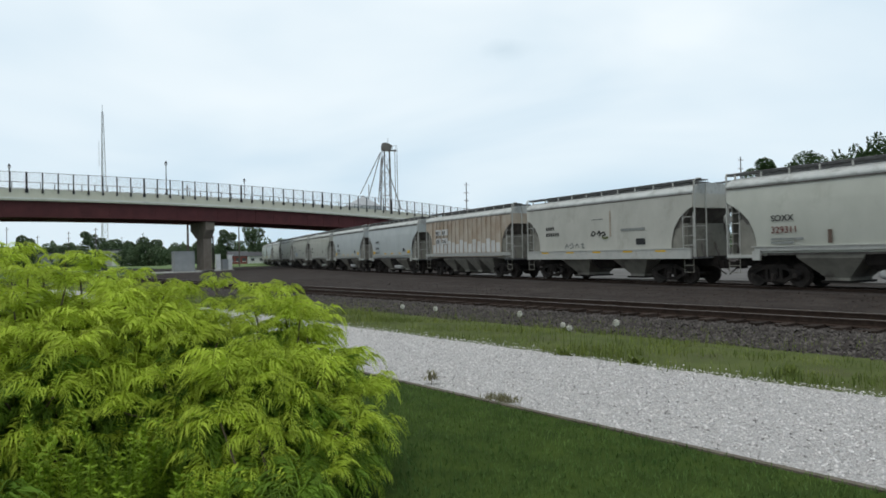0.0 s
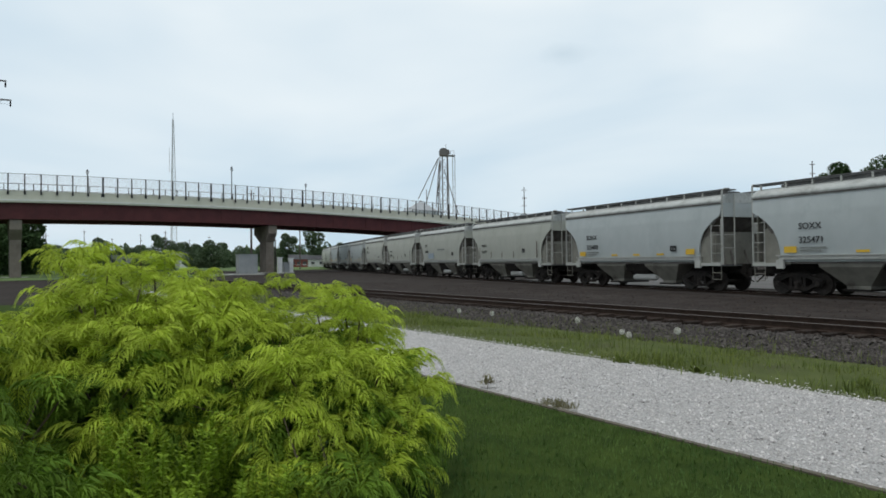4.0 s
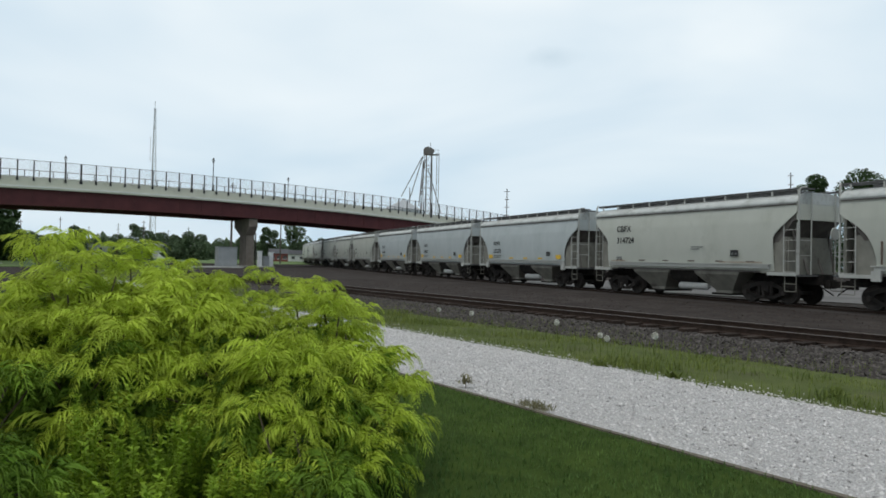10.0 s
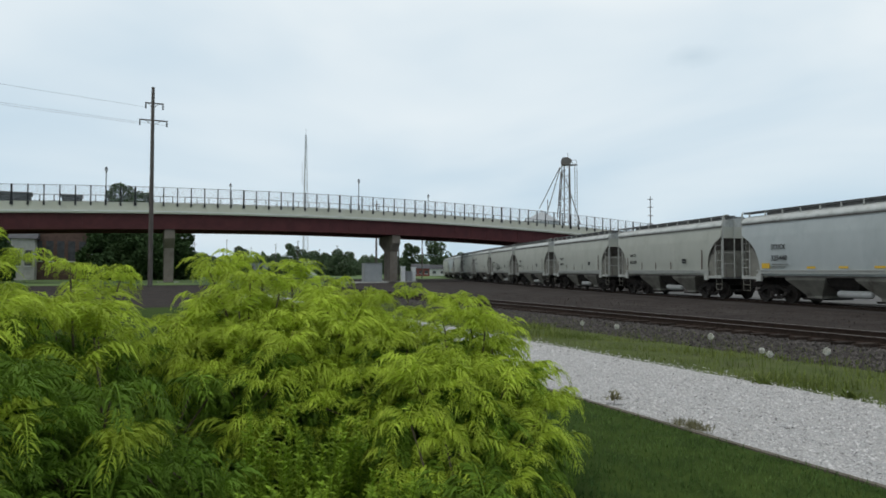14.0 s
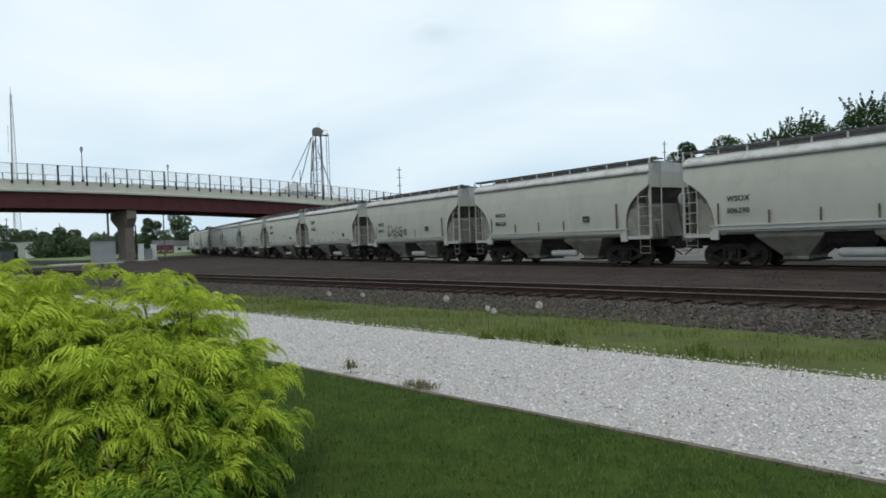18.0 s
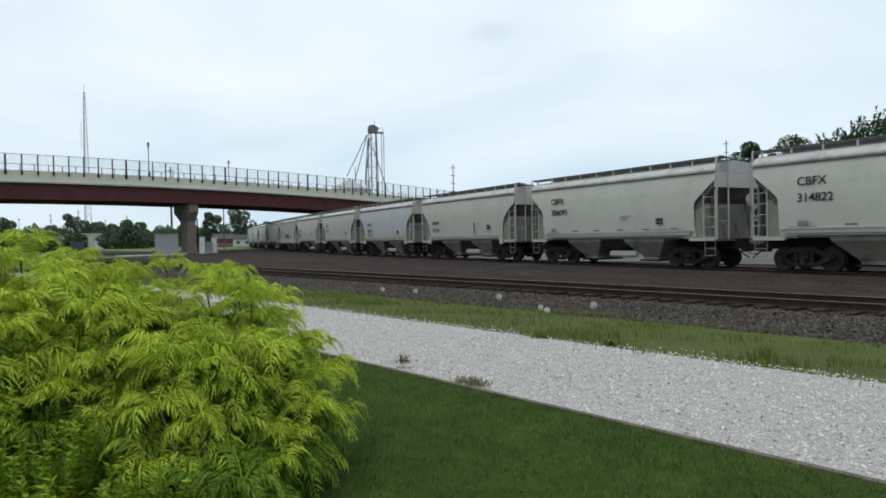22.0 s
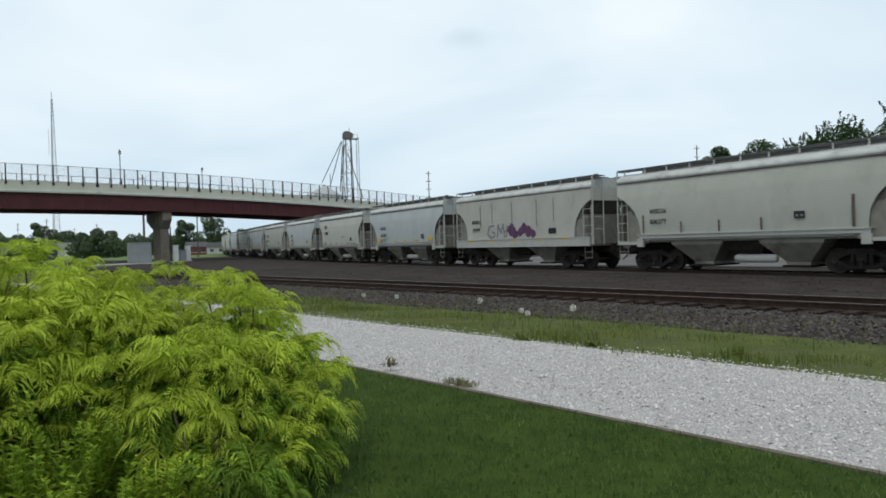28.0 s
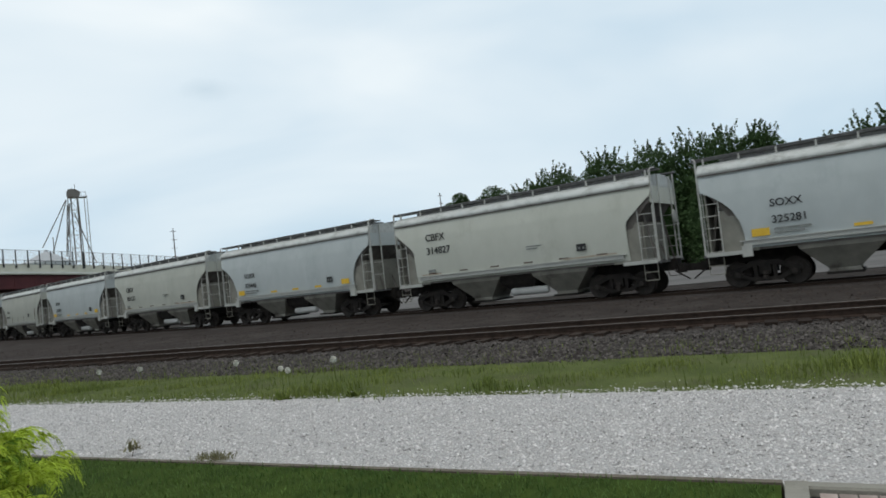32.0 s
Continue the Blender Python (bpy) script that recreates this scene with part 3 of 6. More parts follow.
    if bays == 2:
        bm = loft(B(), [[(-x, -h, z), (x, -h, z), (x, h, z), (-x, h, z)] for z, h, x in ((1.36, 0.95, 1.28), (0.9, 0.8, 1.1), (0.66, 0.55, 0.9))])
        part("centre_slope", bm, P_TRUCK, w, "dark underframe between the bays")
    bm = B()
    box(bm, -0.32, 0.32, -6.4, 6.4, 0.82, 1.26)
    part("centre_sill", bm, P_TRUCK, w, "dark centre sill")
    if bays == 2 and style != "flat":
        bm = B()
        turned(bm, ((0.05, -0.9), (0.12, -0.87), (0.17, -0.76), (0.17, 0.76), (0.12, 0.87), (0.05, 0.9)), (-0.9, -0.4, 0.55), "y", 14)
        part("air_reservoir", bm, P_TANK, w, "white cylindrical air reservoir", smooth=True)
    # ends: platform, ladders, posts, brake wheel, steps, coupler
    for e in (-1, 1):
        bm = B()
        box(bm, -1.5, 1.5, min(e * 5.2, e * 6.2), max(e * 5.2, e * 6.2), 1.16, 1.24)
        part("end_platform", bm, P_DECK, w, "steel end platform")
        for sign in (-1, 1):
            part("ladder", ladder(sign * 1.5, e * 5.52, e * 6.1, 1.22, 3.3 if style != "flat" else 3.2), P_TRIM, w, "white side ladder")
            bm = B()
            box(bm, sign * 1.44 - 0.03, sign * 1.44 + 0.03, e * 6.13 - 0.028, e * 6.13 + 0.028, 1.2, 4.62)
            curve_rod(bm, [(sign * 1.44, e * 6.13, 4.60), (sign * 1.36, e * 6.18, 4.70), (sign * 1.17, e * 6.25, 4.71)], 0.026)
            part("corner_post", bm, P_TRIM, w, "white corner post up to the roof walkway")
            bm = B()
            for z in (2.0, 2.6):
                rod(bm, (sign * 1.40, e * 6.2, z), (sign * 0.75, e * 6.2, z), 0.018, 5)
            rod(bm, (sign * 0.75, e * 6.18, 1.2), (sign * 0.75, e * 6.18, 4.5), 0.03, 6)
            part("end_ladder", bm, P_TRIM, w, "end ladder with thin rungs")
            bm = B()
            curve_rod(bm, [(sign * 1.46, e * 5.55, 1.2), (sign * 1.46, e * 5.55, 0.56), (sign * 1.46, e * 6.05, 0.56), (sign * 1.46, e * 6.05, 1.2)], 0.017)
            rod(bm, (sign * 1.46, e * 5.55, 0.86), (sign * 1.46, e * 6.05, 0.86), 0.02, 5)
            part("sill_step", bm, P_BAY, w, "stirrup step below the sill")
        bm = B()
        box(bm, -0.2, 0.2, min(e * 6.35, e * 6.62), max(e * 6.35, e * 6.62), 0.70, 1.05)
        box(bm, -0.12, 0.12, min(e * 6.6, e * 6.95), max(e * 6.6, e * 6.95), 0.74, 1.0)
        rod(bm, (-0.45, e * 6.35, 0.8), (-0.35, e * 6.85, 0.45), 0.03, 5)
        part("coupler", bm, P_TRUCK, w, "dark knuckle coupler and air hose")
        for sign in (-1, 1):
            bm = B()
            rod(bm, (sign * 0.45, e * 5.9, 1.2), (sign * 0.45, e * 5.2, 3.0), 0.045, 6)
            rod(bm, (sign * 1.1, e * 5.95, 1.2), (sign * 1.1, e * 5.6, 3.2), 0.04, 6)
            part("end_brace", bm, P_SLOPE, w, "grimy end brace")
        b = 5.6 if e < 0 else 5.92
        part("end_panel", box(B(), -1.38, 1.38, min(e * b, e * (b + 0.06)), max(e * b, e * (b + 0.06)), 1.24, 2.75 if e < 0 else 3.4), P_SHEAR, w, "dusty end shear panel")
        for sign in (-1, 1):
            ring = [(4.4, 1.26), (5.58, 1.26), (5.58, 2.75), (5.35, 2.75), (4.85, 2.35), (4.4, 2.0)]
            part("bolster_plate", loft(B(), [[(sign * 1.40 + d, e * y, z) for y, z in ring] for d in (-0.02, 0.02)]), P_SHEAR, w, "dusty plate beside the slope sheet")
    bm = B()
    turned(bm, ((0.05, -0.03), (0.24, -0.03), (0.27, 0.0), (0.24, 0.03), (0.05, 0.03)), (0.55, -6.28, 2.9), "y", 14)
    part("brake_wheel", bm, P_TRIM, w, "hand brake wheel")
    # bogies
    for c in (-4.35, 4.35):
        truck = part("bogie", box(B(), -1.1, 1.1, c - 0.18, c + 0.18, 0.42, 0.78), P_TRUCK, w, "grimy black two-axle bogie")
        for sign in (-1, 1):
            bm = B()
            x0, x1 = sign * 1.02 - 0.07, sign * 1.02 + 0.07
            top = [(-1.12, 0.64), (-0.72, 0.73), (-0.42, 0.90), (0.42, 0.90), (0.72, 0.73), (1.12, 0.64), (1.12, 0.50), (0.74, 0.57), (0.36, 0.72), (-0.36, 0.72), (-0.74, 0.57), (-1.12, 0.50)]
            low = [(-1.04, 0.50), (-0.45, 0.19), (0.45, 0.19), (1.04, 0.50), (0.90, 0.56), (0.40, 0.33), (-0.40, 0.33), (-0.90, 0.56)]
            for ring in (top, low):
                loft(bm, [[(x0, c + y, z) for y, z in ring], [(x1, c + y, z) for y, z in ring]])
            for y in (-0.30, 0.30):
                box(bm, x0 + 0.01, x1 - 0.01, c + y - 0.06, c + y + 0.06, 0.30, 0.75)
            for y in (-0.89, 0.89):
                box(bm, x0 - 0.01, x1 + 0.01, c + y - 0.16, c + y + 0.16, 0.36, 0.62)
            part("side_frame", bm, P_TRUCK, truck, "cast side frame")
            bm = B()
            turned(bm, [(0.085 if i % 2 else 0.11, 0.26 + 0.04 * i) for i in range(8)], (sign * 1.11, c, 0), "z", 8)
            part("spring", bm, P_WHEEL, truck, "coil springs")
        for a in (-0.89, 0.89):
            bm = B()
            for sign in (-1, 1):
                turned(bm, ((0.08, -0.07), (0.40, -0.05), (0.44, -0.07), (0.455, 0.05), (0.49, 0.07), (0.40, 0.07), (0.08, 0.05)) if sign > 0 else
                       ((0.08, -0.05), (0.40, -0.07), (0.49, -0.07), (0.455, -0.05), (0.44, 0.07), (0.40, 0.05), (0.08, 0.07)), (-sign * 0.75, 0, 0), "x", 24)
            rod(bm, (-1.1, 0, 0), (1.1, 0, 0), 0.075, 10)
            for sign in (-1, 1):
                turned(bm, ((0.10, -0.05), (0.10, 0.05)), (sign * 1.10, 0, 0), "x", 8)
            ws = part("wheelset", bm, P_WHEEL, truck, "steel wheels on an axle", smooth=True, at=pose(0, c + a, 0.457))
            AXLES.append(ws)
    return w


AXLES = []


def lettering(text, size, material, parent, y, z, x=-1.585):
    cu = bpy.data.curves.new("lettering", "FONT")
    cu.body, cu.size, cu.extrude, cu.offset, cu.resolution_u = text, size, 0.003, size * 0.012, 3
    tmp = new("lettering", cu)
    me = bpy.data.meshes.new_from_object(tmp.evaluated_get(bpy.context.evaluated_depsgraph_get()))
    bpy.data.objects.remove(tmp)
    me.materials.clear()
    me.materials.append(material)
    m = Matrix(((0, 0, -1, x), (-1, 0, 0, y), (0, 1, 0, z), (0, 0, 0, 1)))
    ob = part("lettering", me, material, parent)
    ob.matrix_basis = m
    return ob


def decal(name, material, parent, y0, y1, z0, z1, x=-1.58, label=""):
    return part(name, box(B(), x - 0.004, x + 0.004, min(y0, y1), max(y0, y1), z0, z1), material, parent, label)


def bars(parent, y, z, widths, height=0.12, material=None, gap=0.05, x=-1.582):
    """Small lines of writing too worn to read."""
    for i, wd in enumerate(widths):
        decal("worn_writing", material or P_FAINT, parent, y, y - wd, z - i * (height + gap), z - i * (height + gap) + height, x)


def scrawl(parent, strokes, material, r=0.035, x=-1.585):
    bm = B()
    for pts in strokes:
        for (a, b), (c, d) in zip(pts, pts[1:]):
            p, q = Vector((x, a, b)), Vector((x, c, d))
            k = (q - p).normalized().cross(Vector((1, 0, 0))) * r
            o = Vector((0.004, 0, 0))
            loft(bm, [[p + k - o, p - k - o, p - k + o, p + k + o], [q + k - o, q - k - o, q - k + o, q + k + o]])
    return part("spray_paint", bm, material, parent, "spray-painted scrawl")


SPECS = {
    "cream": ("round", P_CREAM, "cream-grey rounded covered hopper wagon of the train"),
    "angled": ("angled", P_PALE, "cream covered hopper wagon with angled end cut-outs"),
    "blue": ("round", P_BLUE, "pale blue-grey rounded covered hopper wagon"),
    "white": ("flat", P_WHITE, "dirty white flat-sided hopper wagon with deep sill"),
    "rust": ("flat", P_RUST, "rust-stained ribbed covered hopper wagon"),
}
# what stands in the train, from its head: kind of wagon
ORDER = ["blue", "cream", "cream", "white", "rust", "blue", "blue", "cream", "cream", "cream", "angled", "blue", "blue", "blue", "cream", "cream", "cream",
         "cream", "angled", "angled", "cream", "blue", "cream", "cream", "white", "blue", "angled", "blue", "cream", "blue", "cream", "blue", "angled",
         "cream", "blue", "cream", "blue", "angled", "blue", "cream", "blue", "blue", "angled", "blue", "cream", "blue", "cream", "blue"]
FIRST = -2     # number of the first wagon; wagon 0 has its middle at 15.17 m
WAGONS, MASTERS = {}, {}
for i, kind in enumerate(ORDER):
    style, paint, label = SPECS[kind]
    if kind not in MASTERS:
        c = MASTERS[kind] = hopper_wagon(style, paint, label, 0.46 if kind == "white" else 0.19, 4 if kind == "rust" else 2)
        if kind == "rust":
            for k in range(17):
                y = -4.9 + 0.6125 * k
                for sign in (-1, 1):
                    part("side_rib", box(B(), sign * 1.545 - 0.035, sign * 1.545 + 0.035, y - 0.04, y + 0.04, 1.66, 4.05), paint, c)
            for k in range(16):
                y = -4.9 + 0.6125 * k + 0.06
                part("repaint_panel", box(B(), -1.555, -1.535, y, y + 0.49, 1.68, 2.28 + 0.14 * ((k * 7) % 3)), P_PATCH, c, "fresh white panel between ribs")
    else:
        c = copy_thing(MASTERS[kind], Matrix())
    WAGONS[FIRST + i] = c


def marks(c, top, bottom, big=0.36, y=4.2, z=3.1, gap=0.55, ink=None):
    lettering(top, big, ink or P_INK, c, y, z)
    lettering(bottom, big, ink or P_INK, c, y, z - gap)


def placard(c, y=-3.1, z=2.0):
    p = decal("placard", P_INK, c, y, y - 0.40, z, z + 0.27, label="small black test panel")
    for k in range(2):
        part("worn_writing", box(B(), -1.592, -1.586, y - 0.16 - 0.18 * k, y - 0.07 - 0.18 * k, z + 0.07, z + 0.15), P_FAINT, p)


def stakes(c):
    for k, y in enumerate((4.6, 2.6, 0.8, -1.0)):
        decal("rust_streak", P_STAIN, c, y, y - 0.07, 1.68, 2.15 + 0.35 * (k == 0), label="rusty streak")
    decal("rust_streak", P_STAIN, c, -4.3, -4.4, 1.68, 2.8, label="rusty streak")


def soxx(c, number):
    marks(c, "SOXX", number, 0.36, 3.9, 2.66, 0.55)
    bars(c, 3.85, 1.88, (1.1, 0.9), 0.07)
    for y in (4.55, -4.0):
        decal("reflector", P_YELLOW, c, y, y - 0.55, 1.72, 1.98, label="yellow reflector patch")
    for y in (1.6, -0.2, -2.0):
        decal("reflector", P_YELLOW, c, y, y - 0.5, 1.70, 1.80, label="yellow reflector patch")
    placard(c, -2.95, 1.9)


def wsox(c, number, y=4.2):
    marks(c, "WSOX", number, 0.30, y, 2.55, 0.46, P_FAINT if not number else P_INK)
    stakes(c)
    placard(c, -2.3, 2.05)


def cbfx(c, number, z=3.25):
    marks(c, "CBFX", number, 0.44, 4.3, z - 0.05, 0.60)
    bars(c, 4.3, 1.78, (0.4, 0.0, 0.0), 0.12)
    bars(c, -0.8, 2.35, (0.7, 0.5), 0.05)
    placard(c, -3.0, 1.95)
    for y in (4.3, 2.6, 1.0, -0.6, -2.2, -3.8):
        decal("reflector", P_STAIN, c, y, y - 0.42, 1.70, 1.755, label="small rusty reflector strip")
    decal("rust_wash", P_WASH, c, 4.7, 3.6, 1.66, 1.72, label="thin rusty wash above the sill")
    decal("rust_wash", P_WASH, c, -2.4, -4.6, 1.66, 1.73, label="thin rusty wash above the sill")


marks(WAGONS[0], "SOXX", "", 0.34, 4.1, 2.60)
lettering("329311", 0.36, P_REDINK, WAGONS[0], 4.1, 2.14)
bars(WAGONS[0], 4.1, 1.85, (1.3, 0.9), 0.09)
decal("rust_streak", P_STAIN, WAGONS[0], 1.9, 1.75, 1.7, 2.2, label="rusty streak")
c = WAGONS[1]
for k in range(6):
    if k < 4:
        bars(c, 4.25 - 0.2 * k, 2.80, (0.11,), 0.19, P_INK, 0.3, -1.535)
    bars(c, 4.25 - 0.2 * k, 2.46, (0.12,), 0.19, P_INK, 0.3, -1.535)
scrawl(c, [[(0.45, 2.45), (0.3, 2.62), (0.12, 2.50), (0.28, 2.38), (0.5, 2.42)], [(0.0, 2.44), (-0.12, 2.62), (-0.26, 2.45), (-0.1, 2.36)], [(-0.3, 2.5), (-0.5, 2.55), (-0.6, 2.4), (-0.36, 2.36)]], P_INK, 0.035, -1.535)
scrawl(c, [[(-0.35, 2.3), (-0.55, 2.22), (-0.8, 2.28)]], P_OLIVE, 0.05, -1.539)
scrawl(c, [[(2.6, 1.75), (2.45, 2.0), (2.3, 1.78)], [(2.2, 1.9), (2.0, 2.05), (1.9, 1.8), (2.15, 1.75)], [(1.75, 1.8), (1.6, 2.02), (1.45, 1.8)], [(1.3, 1.95), (1.1, 1.98), (1.2, 1.78), (1.0, 1.76)]], P_FAINT, 0.03, -1.535)
bars(c, 0.45, 3.2, (0.9,), 0.04, None, 0.05, -1.535)
decal("rust_wash", P_WASH, c, -0.9, -1.0, 2.3, 3.6, -1.535, "thin rusty run down the side")
bars(c, -1.7, 2.55, (1.6,), 0.12, None, 0.05, -1.535)
decal("placard", P_INK, c, -2.7, -3.3, 1.85, 2.15, -1.535, "small black test panel")
for y in (4.6, 2.4, 0.3, -1.9, -4.0):
    decal("reflector", P_YELLOW, c, y, y - 0.6, 1.48, 1.56, -1.617, "faded yellow reflector")
c = WAGONS[2]
for y in (4.25, 3.2):
    for z in (2.98, 2.33):
        decal("repaint_panel", P_PATCH, c, y, y - 0.9, z, z + 0.44, -1.598, "fresh white panel under the lettering")
for word, z in (("MO", 3.05), ("130", 2.4)):
    lettering(word, 0.36, P_INK, c, 4.2, z, -1.612)
for word, z in (("RX", 3.05), ("270", 2.4)):
    lettering(word, 0.36, P_INK, c, 3.15, z, -1.612)
soxx(WAGONS[3], "325471")
soxx(WAGONS[4], "325488")
wsox(WAGONS[5], "806447")
marks(WAGONS[6], "CEFX", "304496", 0.34, 4.2, 2.85, 0.55)
decal("repaint_panel", P_BLUEPATCH, WAGONS[6], 3.2, 1.6, 1.75, 2.25, label="blue-grey repaint patch")
bars(WAGONS[6], 0.6, 2.5, (1.9,), 0.12)
placard(WAGONS[6])
wsox(WAGONS[7], "806416")
cbfx(WAGONS[8], "314724")
for k, number in ((9, "325270"), (10, "325437"), (11, "325448")):
    soxx(WAGONS[k], number)
wsox(WAGONS[12], "806300")
wsox(WAGONS[13], "806290")
wsox(WAGONS[14], "806228")
wsox(WAGONS[15], "806457")


def loop(y, z, a, b, start=0, turn=360, tilt=0.0):
    """Points along a hand-drawn oval: centre, half width, half height, where it starts and how far it goes, in degrees."""
    pts = []
    for k in range(13):
        g = radians(start + turn * k / 12)
        pts.append((y - a * math.cos(g) - tilt * b * math.sin(g), z + b * math.sin(g)))
    return pts


scrawl(WAGONS[15], [[(2.75, 1.85), (2.6, 2.55)], loop(2.45, 2.2, 0.35, 0.36, 100, -250, 0.2), loop(1.85, 2.05, 0.17, 0.2, 60, 380), [(1.35, 2.5)] + loop(1.45, 2.2, 0.16, 0.17, 90, 180) + loop(1.4, 1.88, 0.2, 0.17, 90, -230),
                    loop(0.95, 2.12, 0.26, 0.3, 40, 280, 0.3), loop(0.8, 1.95, 0.2, 0.22, 30, 300), loop(0.25, 2.05, 0.19, 0.22, 0, 400), [(0.33, 1.98), (0.2, 2.15)], loop(1.7, 1.78, 0.22, 0.12, 0, 330)], P_INK, 0.026)
cbfx(WAGONS[16], "314822")
cbfx(WAGONS[17], "306095")
marks(WAGONS[18], "NAHX", "331154", 0.34, 4.3, 2.45, 0.52, P_INK)
decal("rust_streak", P_STAIN, WAGONS[18], -1.5, -1.58, 1.7, 2.5, label="rusty streak")
placard(WAGONS[18])
soxx(WAGONS[19], "325448")
marks(WAGONS[20], "CEFX", "305598", 0.36, 4.2, 2.9, 0.55)
placard(WAGONS[20])
wsox(WAGONS[21], "806277")
c = WAGONS[22]
marks(c, "BNBX", "20094", 0.34, 4.3, 2.6, 0.48, P_INK)
for o in c.children:
    if o.name.startswith("lettering"):
        o.matrix_basis[0][3] = -1.535
BLOBS = ((0.30, 2.15, 0.36), (0.0, 1.9, 0.30), (-0.5, 2.0, 0.26), (-0.85, 2.2, 0.30), (-1.25, 2.0, 0.33), (-1.65, 1.88, 0.22))
for grow, off, paint, words in ((0.07, 0.0, P_PATCH, "white outline of the spray paint"), (0.0, 0.014, P_PURPLE, "purple spray-painted blobs")):
    for k, (y, z, rr) in enumerate(BLOBS):
        rough = [rr * (1 + 0.16 * math.sin(3 * i + y * 7) + 0.1 * math.sin(5 * i + 1)) + grow for i in range(18)]
        ring = [(y + g * math.cos(i * 0.349), max(1.655, z + g * math.sin(i * 0.349))) for i, g in enumerate(rough)]
        x = -1.532 - off - 0.0012 * k
        part("spray_paint", loft(B(), [[(x - d, p, h) for p, h in ring] for d in (0.0, 0.005)]), paint, c, words)
WORD = [[(2.0, 2.45), (2.5, 2.4), (2.65, 1.95), (2.3, 1.7), (1.95, 1.8), (1.95, 2.05), (2.2, 2.05)], [(1.7, 1.7), (1.6, 2.5), (1.3, 2.0), (1.1, 2.55), (0.95, 1.7)], [(0.8, 1.75), (0.7, 2.4), (0.5, 2.1)], [(0.9, 2.1), (0.55, 2.1)]]
scrawl(c, WORD, P_PATCH, 0.12, -1.535)
scrawl(c, WORD, P_FAINT, 0.065, -1.541)
decal("placard", P_INK, c, -2.9, -3.5, 1.85, 2.15, -1.535, "small black test panel")
for y, low in ((3.4, 2.3), (2.2, 2.6), (0.3, 2.5), (-1.9, 2.3), (-3.3, 2.5)):
    decal("grime_run", P_FAINT, c, y, y - 0.045, low, 3.75, -1.535, "thin dark run of grime")
for y in (4.6, 2.4, 0.3, -1.9, -4.0):
    decal("reflector", P_YELLOW, c, y, y - 0.5, 1.50, 1.57, -1.617, "faded yellow reflector")
soxx(WAGONS[23], "325281")
cbfx(WAGONS[24], "314827")
soxx(WAGONS[25], "325445")
cbfx(WAGONS[26], "306121", 2.9)
soxx(WAGONS[27], "325402")
wsox(WAGONS[28], "806430")


def motions():
    for k, c in WAGONS.items():
        s0 = 15.17 + PITCH * k
        rows = []
        for t in range(0, 33):
            s = s0 - rolled(t)
            xa, ya, _ = line(s - 4.35)
            xb, yb, _ = line(s + 4.35)
            rows.append((t, pose((xa + xb) / 2, (ya + yb) / 2, TOP_RAIL, 0, 0, math.degrees(math.atan2(xa - xb, yb - ya)))))
        walk(c, rows)
    # wheels roll without slipping; those of the wagons that come close
    beats = [f / 30 for f in [*range(0, 870, 2), *range(870, 961)]]
    turn = [(t, pose(0, 0, 0, math.degrees((rolled(t) - rolled(0)) / 0.457), 0, 0)) for t in beats]
    for k in range(0, 25):
        for bogie in WAGONS[k].children:
            for ws in bogie.children:
                if ws.name.startswith("wheelset"):
                    at = Matrix.Translation(ws.matrix_basis.translation)
                    walk(ws, [(t, at @ m) for t, m in turn])


# ---- road bridge ----
FACE = 98.0      # the near face of the bridge, along the rails
FAR = 110.0


def fence_top(n):
    return 13.05 - 0.00055 * (n - 20) ** 2


def strip(bm, u0, u1, lo, hi, n0=-75.0, n1=165.0, step=5.0):
    """A beam that follows the bridge's rise, from lo to hi below the fence top."""
    rings = []
    n = n0
    while n <= n1 + 1e-6:
        f = fence_top(n)
        rings.append([(n, u0, f - lo), (n, u1, f - lo), (n, u1, f - hi), (n, u0, f - hi)])
        n += step
    return loft(bm, rings)


bridge = thing("road_bridge", "long arched road bridge with red steel girders and cream parapets", "bridge", PLAN)
for k, u in enumerate((FACE + 0.45, FACE + 3.8, FACE + 7.2, FAR - 0.75)):
    web = part("girder", strip(B(), u, u + 0.06, 5.55, 3.7), M_GIRDER, bridge, "dark red steel plate girder")
    part("flange", strip(B(), u - 0.22, u + 0.28, 5.7, 5.55), M_GIRDER, web)
    part("flange", strip(B(), u - 0.2, u + 0.26, 3.7, 3.62), M_GIRDER, web)
for k in range(80):
    n = -73 + 3.0 * k
    f = fence_top(n)
    part("stiffener", box(B(), n - 0.03, n + 0.03, FACE + 0.40, FACE + 0.46, f - 5.55, f - 3.68), M_GIRDER, bridge)
part("deck", strip(B(), FACE + 0.05, FAR - 0.05, 3.62, 3.3), M_CONC, bridge, "concrete deck slab")
part("parapet", strip(strip(B(), FACE, FACE + 0.28, 3.3, 2.12), FACE - 0.06, FACE + 0.05, 3.6, 3.3), M_PARAPET, bridge, "cream concrete parapet with a lower ledge")
part("parapet", strip(B(), FAR - 0.28, FAR, 3.45, 2.12), M_PARAPET, bridge, "cream concrete parapet on the far side")
bm = strip(B(), FACE - 0.12, FACE + 0.02, 3.42, 3.24)
part("drip_ledge", bm, M_LEDGE, bridge, "pale ledge below the parapet")
fence = thing("bridge_fence", "black steel post fence with pale wire mesh on the bridge parapet", "fence", PLAN)
post_mesh = finish(box(box(B(), -0.07, 0.07, -0.05, 0.05, -2.62, 0.0), -0.11, 0.11, -0.08, 0.08, -2.62, -2.2), "post", M_BLACK)
